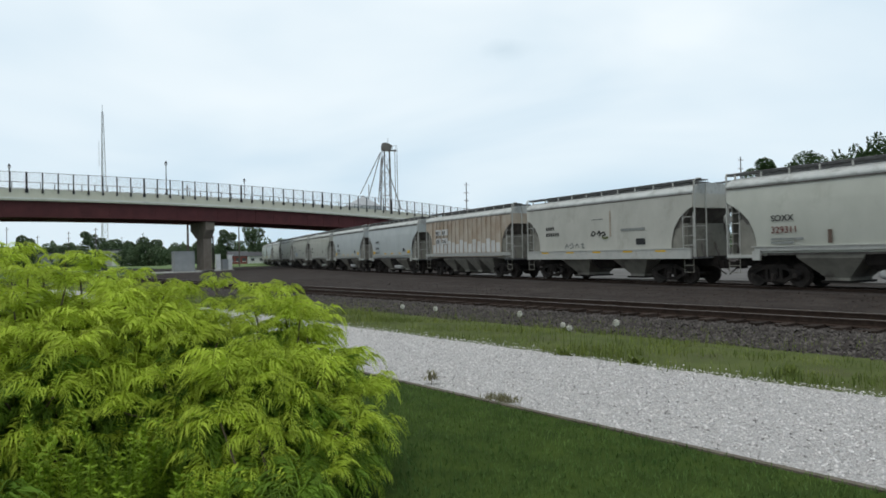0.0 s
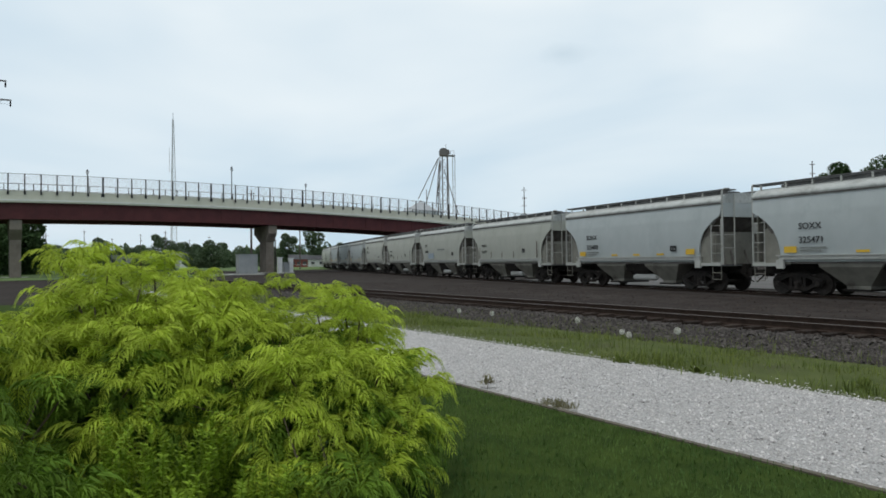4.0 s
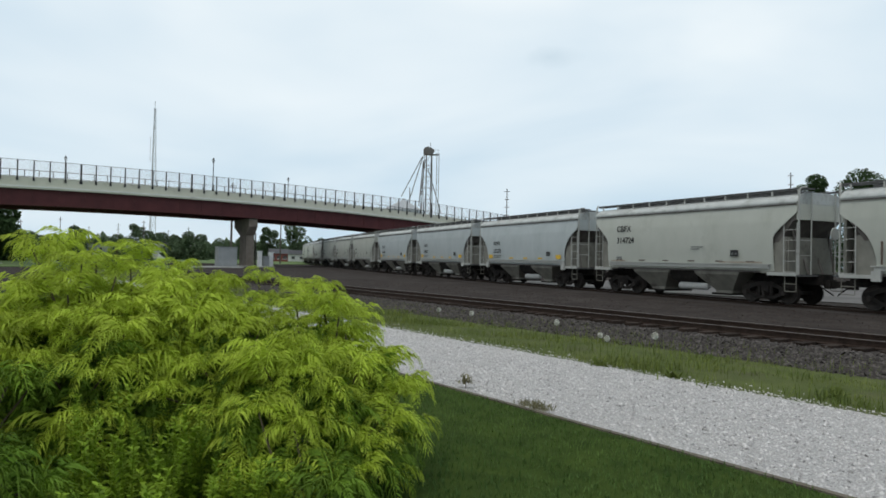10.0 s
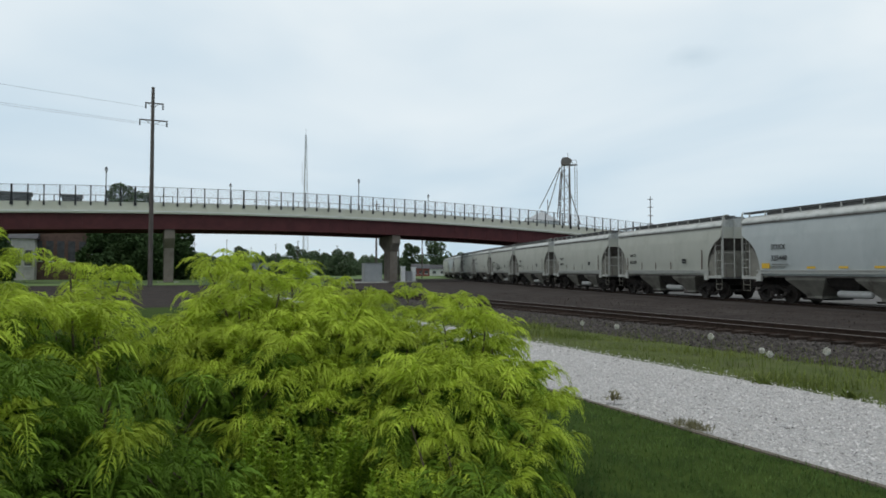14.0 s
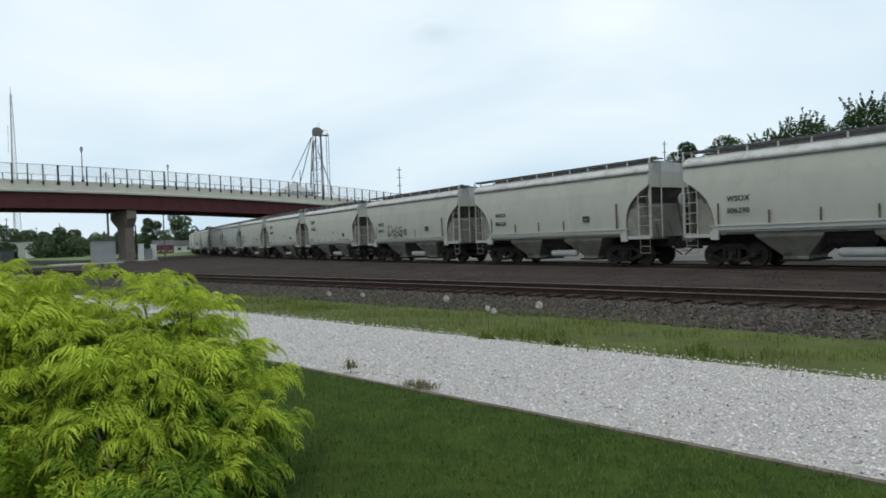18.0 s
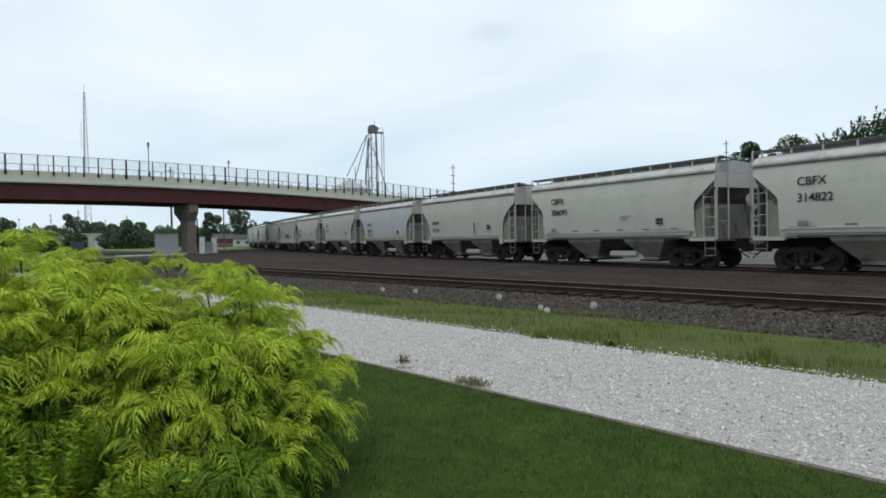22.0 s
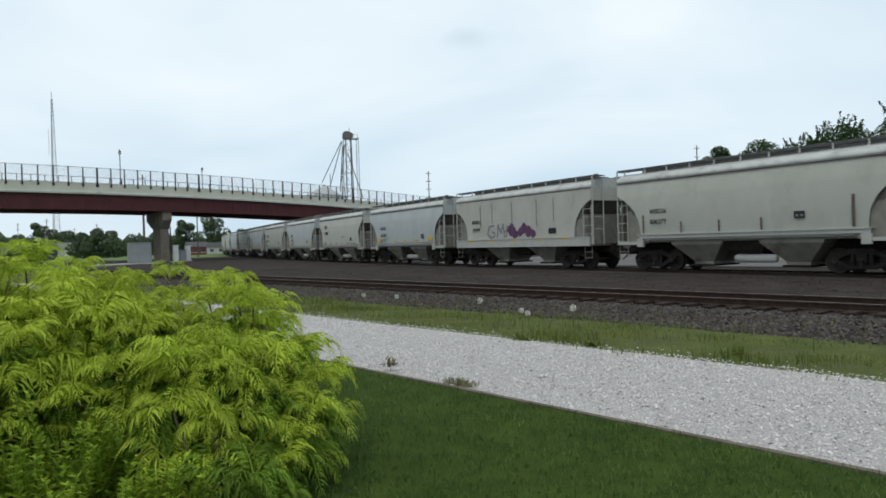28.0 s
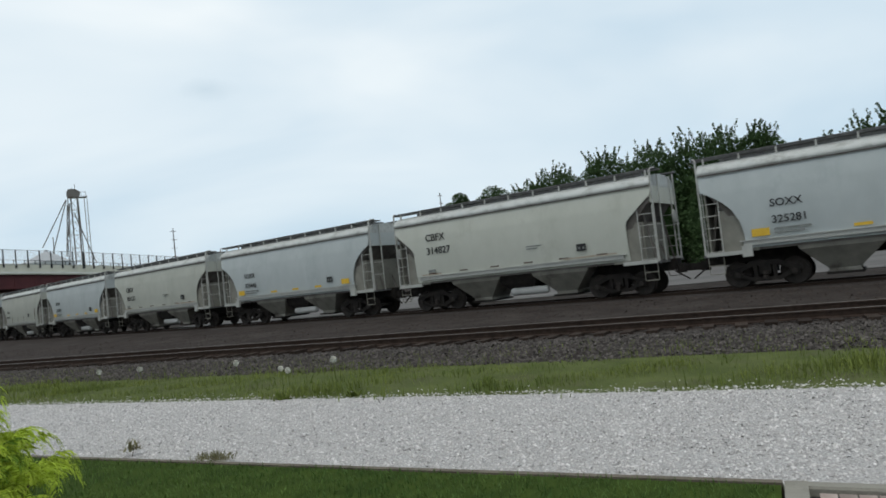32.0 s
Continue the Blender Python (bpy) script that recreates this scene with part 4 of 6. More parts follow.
for k in range(118):
    n = -16.6 + 1.76 * (k - 28)
    p = new("post", post_mesh)
    p.parent = fence
    p.matrix_basis = pose(n, FACE - 0.09, fence_top(n)) @ Matrix.Diagonal((1.6 if k % 8 == 5 else 1.0, 1, 1, 1))
bm = strip(B(), FACE - 0.06, FACE - 0.02, 0.05, 0.0, step=4.0)
strip(bm, FACE - 0.06, FACE - 0.02, 2.1, 2.06, step=4.0)
part("fence_rail", bm, M_BLACK, fence, "thin black top rail")
bm = B()
n = -66.0
while n < 150:
    f = fence_top(n)
    box(bm, n - 0.006, n + 0.006, FACE - 0.045, FACE - 0.035, f - 2.1, f)
    n += 0.14
for k in range(12):
    strip(bm, FACE - 0.045, FACE - 0.035, 2.0 - 0.17 * k, 2.0 - 0.17 * k - 0.012, -66, 150, 8.0)
part("wire_mesh", bm, M_GALV, fence, "pale wire mesh panels")["kind"] = "stuff"
far_fence = thing("bridge_fence", "black steel post fence along the far side of the bridge", "fence", PLAN)
fp_mesh = finish(box(B(), -0.05, 0.05, -0.05, 0.05, -2.2, -0.02), "post", M_BLACK)
for k in range(118):
    n = -66 + 1.76 * k
    p = new("post", fp_mesh)
    p.parent = far_fence
    p.matrix_basis = pose(n, FAR + 0.05, fence_top(n))
part("hand_rail", strip(B(), FAR + 0.03, FAR + 0.09, 0.07, 0.0, step=4.0), M_BLACK, far_fence, "thin dark top rail")
part("middle_rail", strip(B(), FAR + 0.03, FAR + 0.09, 1.12, 1.07, step=4.0), M_BLACK, far_fence, "thin dark middle rail")


def pier(n, low=-0.3):
    t = thing("bridge_pier", "brown-grey concrete bridge pier with a flared cap", "bridge pier", PLAN, "piers of the bridge")
    f = fence_top(n) - 5.72
    part("column", box(B(), n - 0.62, n + 0.62, 99.6, 102.5, low, f - 2.3), M_PIER, t)
    cap = [(99.6, f - 2.55), (102.5, f - 2.55), (105.0, f - 1.25), (105.0, f), (98.45, f), (98.45, f - 1.25)]
    bm = loft(B(), [[(n + x, u, z) for u, z in cap] for x in (-0.68, 0.68)])
    bmesh.ops.bevel(bm, geom=bm.edges[:], offset=0.05, segments=1, affect="EDGES")
    part("cap", bm, M_PIER, t, "flared concrete pier cap")
    bm = B()
    box(bm, n - 1.5, n + 1.5, 99.6, 103.8, low - 0.1, low + 0.22)
    part("footing", bm, M_CONC, t, "pale concrete footing")
    for u in (FACE + 0.5, FACE + 3.8, FACE + 7.2):
        part("bearing", box(B(), n - 0.3, n + 0.3, u - 0.25, u + 0.25, f, f + 0.12), M_BLACK, t)


for n in (-62.4, -29.4, 3.6, 36.8, 69.6, 102.6):
    pier(n)


def street_lamp(n, u, top):
    f = fence_top(n)
    t = thing("street_lamp", "slim black lamp post with an acorn globe on the bridge", "street lamp", PLAN @ pose(n, u, 0), "lamps on the bridge")
    base = f - 2.14
    bm = B()
    turned(bm, ((0.16, base), (0.16, base + 0.25), (0.10, base + 0.45), (0.07, base + 0.9), (0.055, top - 0.75), (0.12, top - 0.70), (0.06, top - 0.6)), n=10)
    part("post", bm, M_BLACK, t)
    bm = B()
    turned(bm, ((0.10, top - 0.6), (0.21, top - 0.42), (0.19, top - 0.22), (0.10, top - 0.1), (0.03, top)), n=10)
    part("globe", bm, M_GALV, t, "grey glass globe", smooth=True)
    bm = B()
    turned(bm, ((0.2, top - 0.23), (0.12, top - 0.06), (0.02, top + 0.08)), n=10)
    part("finial", bm, M_BLACK, t)


for az, u, el in ((22.76, FACE + 0.15, 7.85), (42.5, FACE + 0.15, 7.95), (33.3, FAR - 0.2, 7.15), (16.77, FAR - 0.2, 6.6), (5.5, FACE + 0.15, 5.9), (58.0, FACE + 0.15, 7.9)):
    n = u * math.tan(radians(40 - az))
    street_lamp(n, u, high(el, u / math.cos(radians(40 - az))))


# ---- poles, towers and wires ----
def utility_pole(at, height, radius, arms, label, group="utility poles", small=False):
    t = thing("utility_pole", label, "utility pole", Matrix.Translation(at) @ pose(0, 0, 0, 0, 0, arms[0][3] if arms else 0), group)
    part("shaft", rod(B(), (0, 0, -0.3), (0, 0, height), radius, 10, radius * 0.62), M_WOOD, t)
    for z, a, b, _ in arms:
        arm = part("crossarm", box(B(), a, b, -0.06, 0.06, z - 0.06, z + 0.06), M_WOOD, t)
        for x in () if small else (a + 0.08, b - 0.08):
            bm = B()
            turned(bm, ((0.05, z - 0.6), (0.09, z - 0.5), (0.05, z - 0.4), (0.09, z - 0.3), (0.04, z - 0.06)), (x, 0, 0), n=8)
            part("insulator", bm, M_BLACK, arm, "dark hanging insulator")
        if b - a > 1.2 and not small:
            part("brace", rod(rod(B(), (0, -0.08, z - 0.55), (a * 0.55, -0.08, z - 0.04), 0.025, 5), (0, -0.08, z - 0.55), (b * 0.55, -0.08, z - 0.04), 0.025, 5), M_WOOD, arm)
    return t


D = 75.0
p = spot(39.3, D)
utility_pole((p.x, p.y, -0.16), high(14.3, D) + 0.16, 0.25, [(high(13.2, D), -0.75, 1.05, 39), (high(11.9, D), -1.3, 1.45, 39)], "tall grey-brown wooden power pole with two crossarms")
p = spot(50.5, 48)
utility_pole((p.x, p.y, -0.16), high(7.5, 48) + 0.16, 0.15, [], "plain grey-brown wooden pole beside the street")
for az, dist, el, n_arm in ((-1.92, 161, 6.2, 4), (-24.1, 158, 7.2, 2), (21.2, 130, 6.0, 1), (17.27, 150, 3.3, 0), (19.3, 118, 1.9, 0), (21.25, 135, 3.2, 0), (27.8, 260, 2.6, 3), (29.6, 300, 2.3, 2), (33.5, 280, 2.6, 1), (36.0, 240, 2.3, 1),
                            (24.5, 320, 2.2, 1), (26.0, 350, 1.9, 1), (31.6, 330, 2.0, 1)):
    p = spot(az, dist)
    z = high(el, dist) + 0.16
    utility_pole((p.x, p.y, -0.16), z, 0.17, [(z - 0.7 - 1.9 * k, -0.62, 0.62, 15) for k in range(n_arm)], "distant brown wooden utility pole", small=True)

wires = thing("power_lines", "thin dark power lines slung from the tall pole", "power line")
p0 = spot(39.3, D)
for dx, z in ((-0.9, 13.2), (-1.4, 11.9), (1.3, 11.9)):
    a = Vector((p0.x + dx * 0.78, p0.y + dx * 0.63, high(z, D) - 0.6))
    b = a + Vector((-50, -120, 0))
    pts = [a.lerp(b, k / 14) - Vector((0, 0, 6 * (k / 14) * (1 - k / 14))) for k in range(15)]
    part("wire", loft(B(), [[p + Vector((0, x, z)) for x, z in ((0.013, 0), (0, 0.013), (-0.013, 0), (0, -0.013))] for p in pts]), M_GALV, wires)

# lattice mast
mast = thing("radio_mast", "tall slender grey lattice radio mast far off", "radio mast", Matrix.Translation(spot(27.21, 418, -0.2)))
TOPM = high(11.8, 418)
# galvanised grey, lightened in the colour itself for distance haze
M_MAST = surf("hazy_mast_steel", (0.42, 0.43, 0.44), (0.54, 0.55, 0.56), 0.5, 0.7)
bm = B()
legs = [(math.cos(a) , math.sin(a)) for a in (0.3, 2.394, 4.489)]


def mast_r(z):
    return 2.0 * (1 - z / TOPM) ** 0.75 + 0.22


for cx, cy in legs:
    part("leg", loft(B(), [[(cx * mast_r(z) + a, cy * mast_r(z) + b, z) for a, b in ((-0.13, -0.13), (0.13, -0.13), (0.13, 0.13), (-0.13, 0.13))] for z in np.linspace(0, TOPM - 3, 10)]), M_MAST, mast)
bm = B()
z = 0.0
while z < TOPM - 4:
    h = 1.2 + 2.2 * mast_r(z) * 0.6
    for i in range(3):
        a, b = legs[i], legs[(i + 1) % 3]
        ra, rb = mast_r(z), mast_r(min(z + h, TOPM - 3))
        rod(bm, (a[0] * ra, a[1] * ra, z), (b[0] * rb, b[1] * rb, z + h), 0.045, 4)
        rod(bm, (b[0] * ra, b[1] * ra, z), (a[0] * rb, a[1] * rb, z + h), 0.045, 4)
        rod(bm, (a[0] * ra, a[1] * ra, z), (b[0] * ra, b[1] * ra, z), 0.045, 4)
    z += h
part("lattice", bm, M_MAST, mast, "crossed lattice bars")
part("antenna", rod(B(), (0, 0, TOPM - 4), (0, 0, TOPM + 1), 0.16, 6), M_MAST, mast)
bm = B()
rod(bm, (-2.2, 0, TOPM * 0.62), (-2.2, 0, TOPM * 0.78), 0.12, 5)
rod(bm, (-2.2, 0, TOPM * 0.63), (0, 0, TOPM * 0.63), 0.08, 5)
part("side_antenna", bm, M_MAST, mast)

# grain elevator leg with spouts and bins
G = 242.0
gp = spot(4.9, G, -0.2)
leg = thing("grain_elevator_tower", "rusty steel grain elevator tower with sloping spouts", "grain elevator", Matrix.Translation(gp) @ pose(0, 0, 0, 0, 0, 5))
TG = high(9.3, G)
M_TOWER = surf("weathered_tower_steel", (0.11, 0.10, 0.095), (0.19, 0.178, 0.168), 0.8, 0.7, dirt=(0.13, 0.085, 0.06), dirt_scale=0.4)
for x, y in ((-1.6, -1.4), (1.2, -1.4), (-1.6, 1.4), (1.2, 1.4)):
    part("tower_leg", rod(B(), (x * 1.7, y, 0), (x, y, TG - 1.0), 0.14, 5), M_TOWER, leg)
for x in (-0.75, 1.0):
    part("elevator_casing", box(B(), x - 0.2, x + 0.2, -0.25, 0.25, 0, TG - 1), M_TOWER, leg)
for k in range(9):
    z = 3 + k * (TG - 4) / 9
    bm = B()
    for (xa, ya), (xb, yb) in (((-1.6, -1.4), (1.2, -1.4)), ((1.2, -1.4), (1.2, 1.4)), ((1.2, 1.4), (-1.6, 1.4)), ((-1.6, 1.4), (-1.6, -1.4))):
        rod(bm, (xa, ya, z), (xb, yb, z), 0.06, 4)
        rod(bm, (xa, ya, z), (xb, yb, z + (TG - 4) / 9), 0.045, 4)
    part("bracing", bm, M_TOWER, leg)["kind"] = "stuff"
bm = B()
head = [(-1.9, -0.9), (-1.1, -1.3), (0.9, -1.3), (1.9, -0.3), (2.0, 0.5), (1.0, 1.2), (-0.3, 1.6), (-1.4, 1.3), (-1.9, 0.4)]
loft(bm, [[(x, y, TG + z) for x, z in head] for y in (-1.2, 1.2)])
part("head_house", bm, M_TOWER, leg, "grey-brown rounded head housing at the top")
bm = B()
box(bm, 0.9, 3.6, -1.2, 1.2, TG - 1.3, TG - 1.1)
for x in (1.0, 2.2, 3.5):
    rod(bm, (x, -1.2, TG - 1.1), (x, -1.2, TG + 0.4), 0.06, 4)
rod(bm, (0.9, -1.2, TG + 0.4), (3.6, -1.2, TG + 0.4), 0.06, 4)
part("head_platform", bm, M_TOWER, leg, "railed platform")
bm = B()
for x in (3.0, 3.8):
    rod(bm, (x, 0, 0), (x, 0, TG - 0.5), 0.1, 4)
for k in range(26):
    rod(bm, (3.0, 0, 1.4 * k + 0.5), (3.8, 0, 1.4 * k + 0.5), 0.05, 4)
part("caged_ladder", bm, M_TOWER, leg, "long access ladder")
for x0, z0, x1, z1 in ((-2.2, 39.2, -9.6, 24.3), (-2.1, 39.0, -7.0, 22.0), (-1.9, 37.5, -3.2, 21.0), (-0.2, 35.0, 4.9, 18.5), (-1.2, 38.0, -2.4, 27.0)):
    part("spout", rod(B(), (x0, -0.6, z0), (x1, -1.0, z1), 0.17, 6), M_TOWER, leg, "sloping grain spout")
part("spout_post", rod(B(), (-6.6, -1.0, 16.0), (-6.6, -1.0, 27.5), 0.14, 5), M_WOOD, leg, "post that holds the spout")
part("lightning_rod", rod(B(), (0.6, 0, TG + 1.4), (0.6, 0, TG + 3.2), 0.09, 5), M_WOOD, leg)
for az, d, r, e in ((7.0, 238, 6.9, 19.2), (5.0, 252, 4.2, 13.5)):
    bp = spot(az, d, -0.2)
    t = thing("grain_bin", "round corrugated steel grain bin with a cone roof", "grain bin", Matrix.Translation(bp), "bins of the elevator")
    prof = []
    for k in range(int(e / 0.5)):
        prof += [(r, 0.5 * k), (r - 0.05, 0.5 * k + 0.25)]
    part("wall", turned(B(), prof + [(r, e)], n=24), M_GALV, t, smooth=True)
    part("cone_roof", turned(B(), ((r + 0.15, e), (0.5, e + 3.6), (0.4, e + 4.1)), n=24), M_GALV, t, "pale cone roof", smooth=True)


# ---- buildings and boxes under the bridge ----
def cabinet(az, dist, w, d, h, material, label, name, lid=True):
    p = spot(az, dist, -0.16)
    t = thing(name, label, name.replace("_", " "), Matrix.Translation(p) @ pose(0, 0, 0, 0, 0, BASE - 4))
    bm = box(B(), -w / 2, w / 2, -d / 2, d / 2, 0.12, h)
    bmesh.ops.bevel(bm, geom=bm.edges[:], offset=0.03, segments=1, affect="EDGES")
    part("body", bm, material, t)
    part("plinth", box(B(), -w / 2 - 0.15, w / 2 + 0.15, -d / 2 - 0.15, d / 2 + 0.15, -0.1, 0.13), M_CONC, t)
    part("door", box(B(), -w * 0.38, w * 0.38, -d / 2 - 0.025, -d / 2 + 0.01, 0.3, h - 0.2), material, t)
    if lid:
        part("lid", box(B(), -w / 2 - 0.06, w / 2 + 0.06, -d / 2 - 0.06, d / 2 + 0.06, h, h + 0.07), material, t)
    return t


cabinet(21.6, 96, 2.6, 1.6, 2.75, M_GREYBOX, "large plain grey steel equipment cabinet beside the pier", "equipment_cabinet")
cabinet(18.95, 100, 0.55, 0.7, 2.3, M_WHITE, "narrow white signal cabinet beside the pier", "signal_cabinet")
cabinet(18.45, 103, 0.8, 0.9, 1.6, M_GREYBOX, "grey signal relay box beside the track", "relay_box")
cabinet(18.05, 104, 0.6, 0.7, 2.2, M_WHITE, "narrow white signal cabinet beside the track", "signal_cabinet")
cabinet(27.8, 90, 1.3, 1.2, 2.0, M_ROOF, "dark steel bin beside the field", "bin")
p = spot(22.0, 95, -0.17)
solid("concrete_slab", box(B(), -5.0, 2.4, -2.2, 2.5, -0.2, 0.14), M_CONC, "pale concrete slab in front of the pier", "slab", Matrix.Translation(p) @ pose(0, 0, 0, 0, 0, BASE))


def house(az, dist, w, d, h, wall, label, name="house", roof=1.6, rz=25, windows=3):
    p = spot(az, dist, -0.16)
    t = thing(name, label, "building", Matrix.Translation(p) @ pose(0, 0, 0, 0, 0, rz))
    part("wall", box(B(), -w / 2, w / 2, -d / 2, d / 2, -0.2, h), wall, t)
    if roof > 0.4:
        part("roof", loft(B(), [[(-w / 2 - 0.4, -d / 2 - 0.4, h), (-w / 2 - 0.4, 0, h + roof), (-w / 2 - 0.4, d / 2 + 0.4, h)], [(w / 2 + 0.4, -d / 2 - 0.4, h), (w / 2 + 0.4, 0, h + roof), (w / 2 + 0.4, d / 2 + 0.4, h)]]), M_ROOF, t)
    else:
        part("roof", box(B(), -w / 2 - 0.3, w / 2 + 0.3, -d / 2 - 0.3, d / 2 + 0.3, h, h + 0.35), M_ROOF, t)
    for k in range(windows):
        x = -w / 2 + w * (k + 0.5) / windows
        win = part("window", box(B(), x - 0.55, x + 0.55, -d / 2 - 0.05, -d / 2 + 0.02, h * 0.35, h * 0.72), M_ROOF, t)
        part("sill", box(B(), x - 0.65, x + 0.65, -d / 2 - 0.12, -d / 2 + 0.02, h * 0.35 - 0.14, h * 0.35), M_WHITE, win)
    return t


house(17.4, 215, 5.4, 5.0, 2.5, M_REDWALL, "small red house with white trim across the line", roof=1.5, rz=20)
house(15.9, 230, 5.5, 5.0, 2.4, M_WHITE, "small white house across the line", roof=1.5, rz=20, windows=2)
house(28.9, 235, 9.0, 6.0, 2.9, M_WHITE, "low white shed beyond the field", "shed", 0.3, 28, 2)
house(25.6, 250, 9.5, 6.0, 2.8, M_WHITE, "long low white shed beyond the field", "shed", 0.3, 24, 3)
house(26.9, 262, 7.0, 8.0, 5.4, M_CONC, "grey concrete block building beyond the field", "warehouse", 0.3, 24, 2)
house(30.3, 270, 14.0, 8.0, 4.8, M_GREYBOX, "grey flat-roofed warehouse beyond the field", "warehouse", 0.3, 24, 4)
house(23.9, 300, 6.0, 5.0, 6.6, M_CONC, "small pale house beyond the field", roof=2.0, rz=24)
house(45.3, 140, 8.4, 10.0, 9.5, M_BRICK, "old brown brick building behind the bridge", "brick_building", 0.3, 42, 5)
house(47.7, 134, 3.4, 6.0, 7.0, M_CONC, "pale stone house front behind the bridge", "house", 1.5, 42, 2)
house(48.5, 170, 6.7, 6.0, 18.0, M_ROOF, "dark flat-roofed hall seen over the bridge", "hall", 0.3, 46, 3)
house(44.75, 172, 3.9, 5.0, 18.3, M_ROOF, "narrow dark flat-roofed tower block seen over the bridge", "tower_block", 0.3, 44, 2)


# ---- trees ----
def leaf_template():
    v = np.array([(0, -0.5, 0), (0.32, 0, 0.08), (0, 0.5, 0), (-0.32, 0, 0.08)])
    return v, np.array([(0, 1, 2, 3)])


def tree(at, height, radius, label, leaves=2600, leaf=0.5, material=None, crown_from=0.22, lobes=9, upright=0.0, seed=0):
    r = np.random.default_rng(seed + 11)
    t = thing("tree", label, "tree", Matrix.Translation(at))
    bm = B()
    rings = []
    for k in range(6):
        f = k / 5
        rr = radius * 0.085 * (1 - 0.75 * f)
        rings.append([(rr * math.cos(a) + 0.15 * math.sin(f * 4 + seed), rr * math.sin(a), -0.3 + f * height * 0.75) for a in np.linspace(0, 2 * math.pi, 8, endpoint=False)])
    trunk = part("trunk", loft(bm, rings), M_STEM, t)
    cents, rads = [], []
    for k in range(lobes):
        a, z = k * 2.4 + r.uniform(0, 0.8), (k + 0.5) / lobes
        wide = radius * (0.70 * math.sin(math.pi * (0.25 + z * 0.62))) * r.uniform(0.6, 1.1)
        big = radius * r.uniform(0.50, 0.72) * (1.0 if z < 0.75 else 0.72)
        cents.append((wide * math.cos(a), wide * math.sin(a), crown_from * height + z * (height * (1.02 - crown_from) - big * 0.8)))
        rads.append(big)
    bm = B()
    for c in cents:
        rod(bm, (0, 0, c[2] * 0.6), c, radius * 0.025, 5, radius * 0.01)
    part("limb", bm, M_STEM, t)
    cents, rads = np.array(cents), np.array(rads)
    pick = r.integers(0, lobes, leaves)
    d = r.normal(size=(leaves, 3))
    d /= np.linalg.norm(d, axis=1)[:, None]
    place = cents[pick] + d * (rads[pick] * r.uniform(0.35, 1.0, leaves) ** 0.5)[:, None] * (1, 1, 0.85)
    if upright:
        # feathery shoots that stand up from the crown
        n = 120
        own = r.integers(lobes // 3, lobes, n)
        out = np.stack([r.normal(0, 0.5, n), r.normal(0, 0.5, n), r.uniform(0.5, 1.0, n)], -1)
        out /= np.linalg.norm(out, axis=1)[:, None]
        foot = cents[own] + out * rads[own][:, None] * 0.7
        rise = np.stack([out[:, 0] * 0.7, out[:, 1] * 0.7, np.full(n, 1.0)], -1) * (upright * radius * r.uniform(0.5, 1.2, n))[:, None]
        along = np.linspace(0, 1, 26)
        shoot = foot[:, None] + rise[:, None] * along[None, :, None] + r.normal(0, 0.15, (n, 26, 3)) * (1.15 - along)[None, :, None]
        place = np.r_[place, shoot.reshape(-1, 3)]
    k = len(place)
    v, f = scatter(*leaf_template(), place, turns(r.uniform(0, 6.28, k), r.normal(0.3, 0.7, k), r.normal(0, 0.5, k)), leaf * r.uniform(0.6, 1.3, k))
    part("crown", soup("crown", v, f, [material or M_TREE]), None, t)
    return t


for k, (az, d, el, r) in enumerate(((-25.6, 150, 7.5, 4.5), (-28.7, 145, 7.8, 5), (-31.6, 100, 7.4, 5.5), (-34.2, 95, 8.4, 5.0), (-38.3, 90, 9.1, 5.5), (-41.8, 88, 9.1, 5.5), (-46.7, 84, 9.7, 6), (-49.8, 84, 9.1, 5), (-53.5, 86, 7.2, 6), (-57.8, 80, 8.0, 6),
                                    (-61, 82, 9, 6.5), (-66, 82, 9, 7), (-43.8, 96, 7.0, 7), (-48.5, 70, 6.5, 5), (-36.5, 98, 6.8, 6), (-55.5, 74, 5.5, 5), (-40, 82, 5.5, 5), (-33, 92, 5.0, 5))):
    tree((spot(az, d).x, spot(az, d).y, -0.16), (high(el, d) + 0.1) * 0.95, r, "leafy dark green tree behind the train", 16000 if d < 120 else 12000, 0.38 if d < 120 else 0.5, M_TREE, 0.06, 17, 0.34 if d < 120 else 0.0, k)
p = spot(53.8, 70)
tree((p.x, p.y, -0.16), high(8.9, 70), 5.0, "tall dark green tree beside the street", 11000, 0.42, M_TREE, 0.1, 11, 0.2, 31)
for k, (az, d, el, r) in enumerate(((41.0, 135, 7.0, 6.5), (37.6, 128, 3.9, 4.5), (42.4, 128, 3.6, 4.0), (40.0, 126, 3.4, 5.0), (50.6, 120, 3.6, 4.5))):
    p = spot(az, d)
    tree((p.x, p.y, -0.16), high(el, d), r, "broad dark green tree behind the bridge", 11000, 0.6, M_TREE, 0.08, 10, 0, 40 + k)
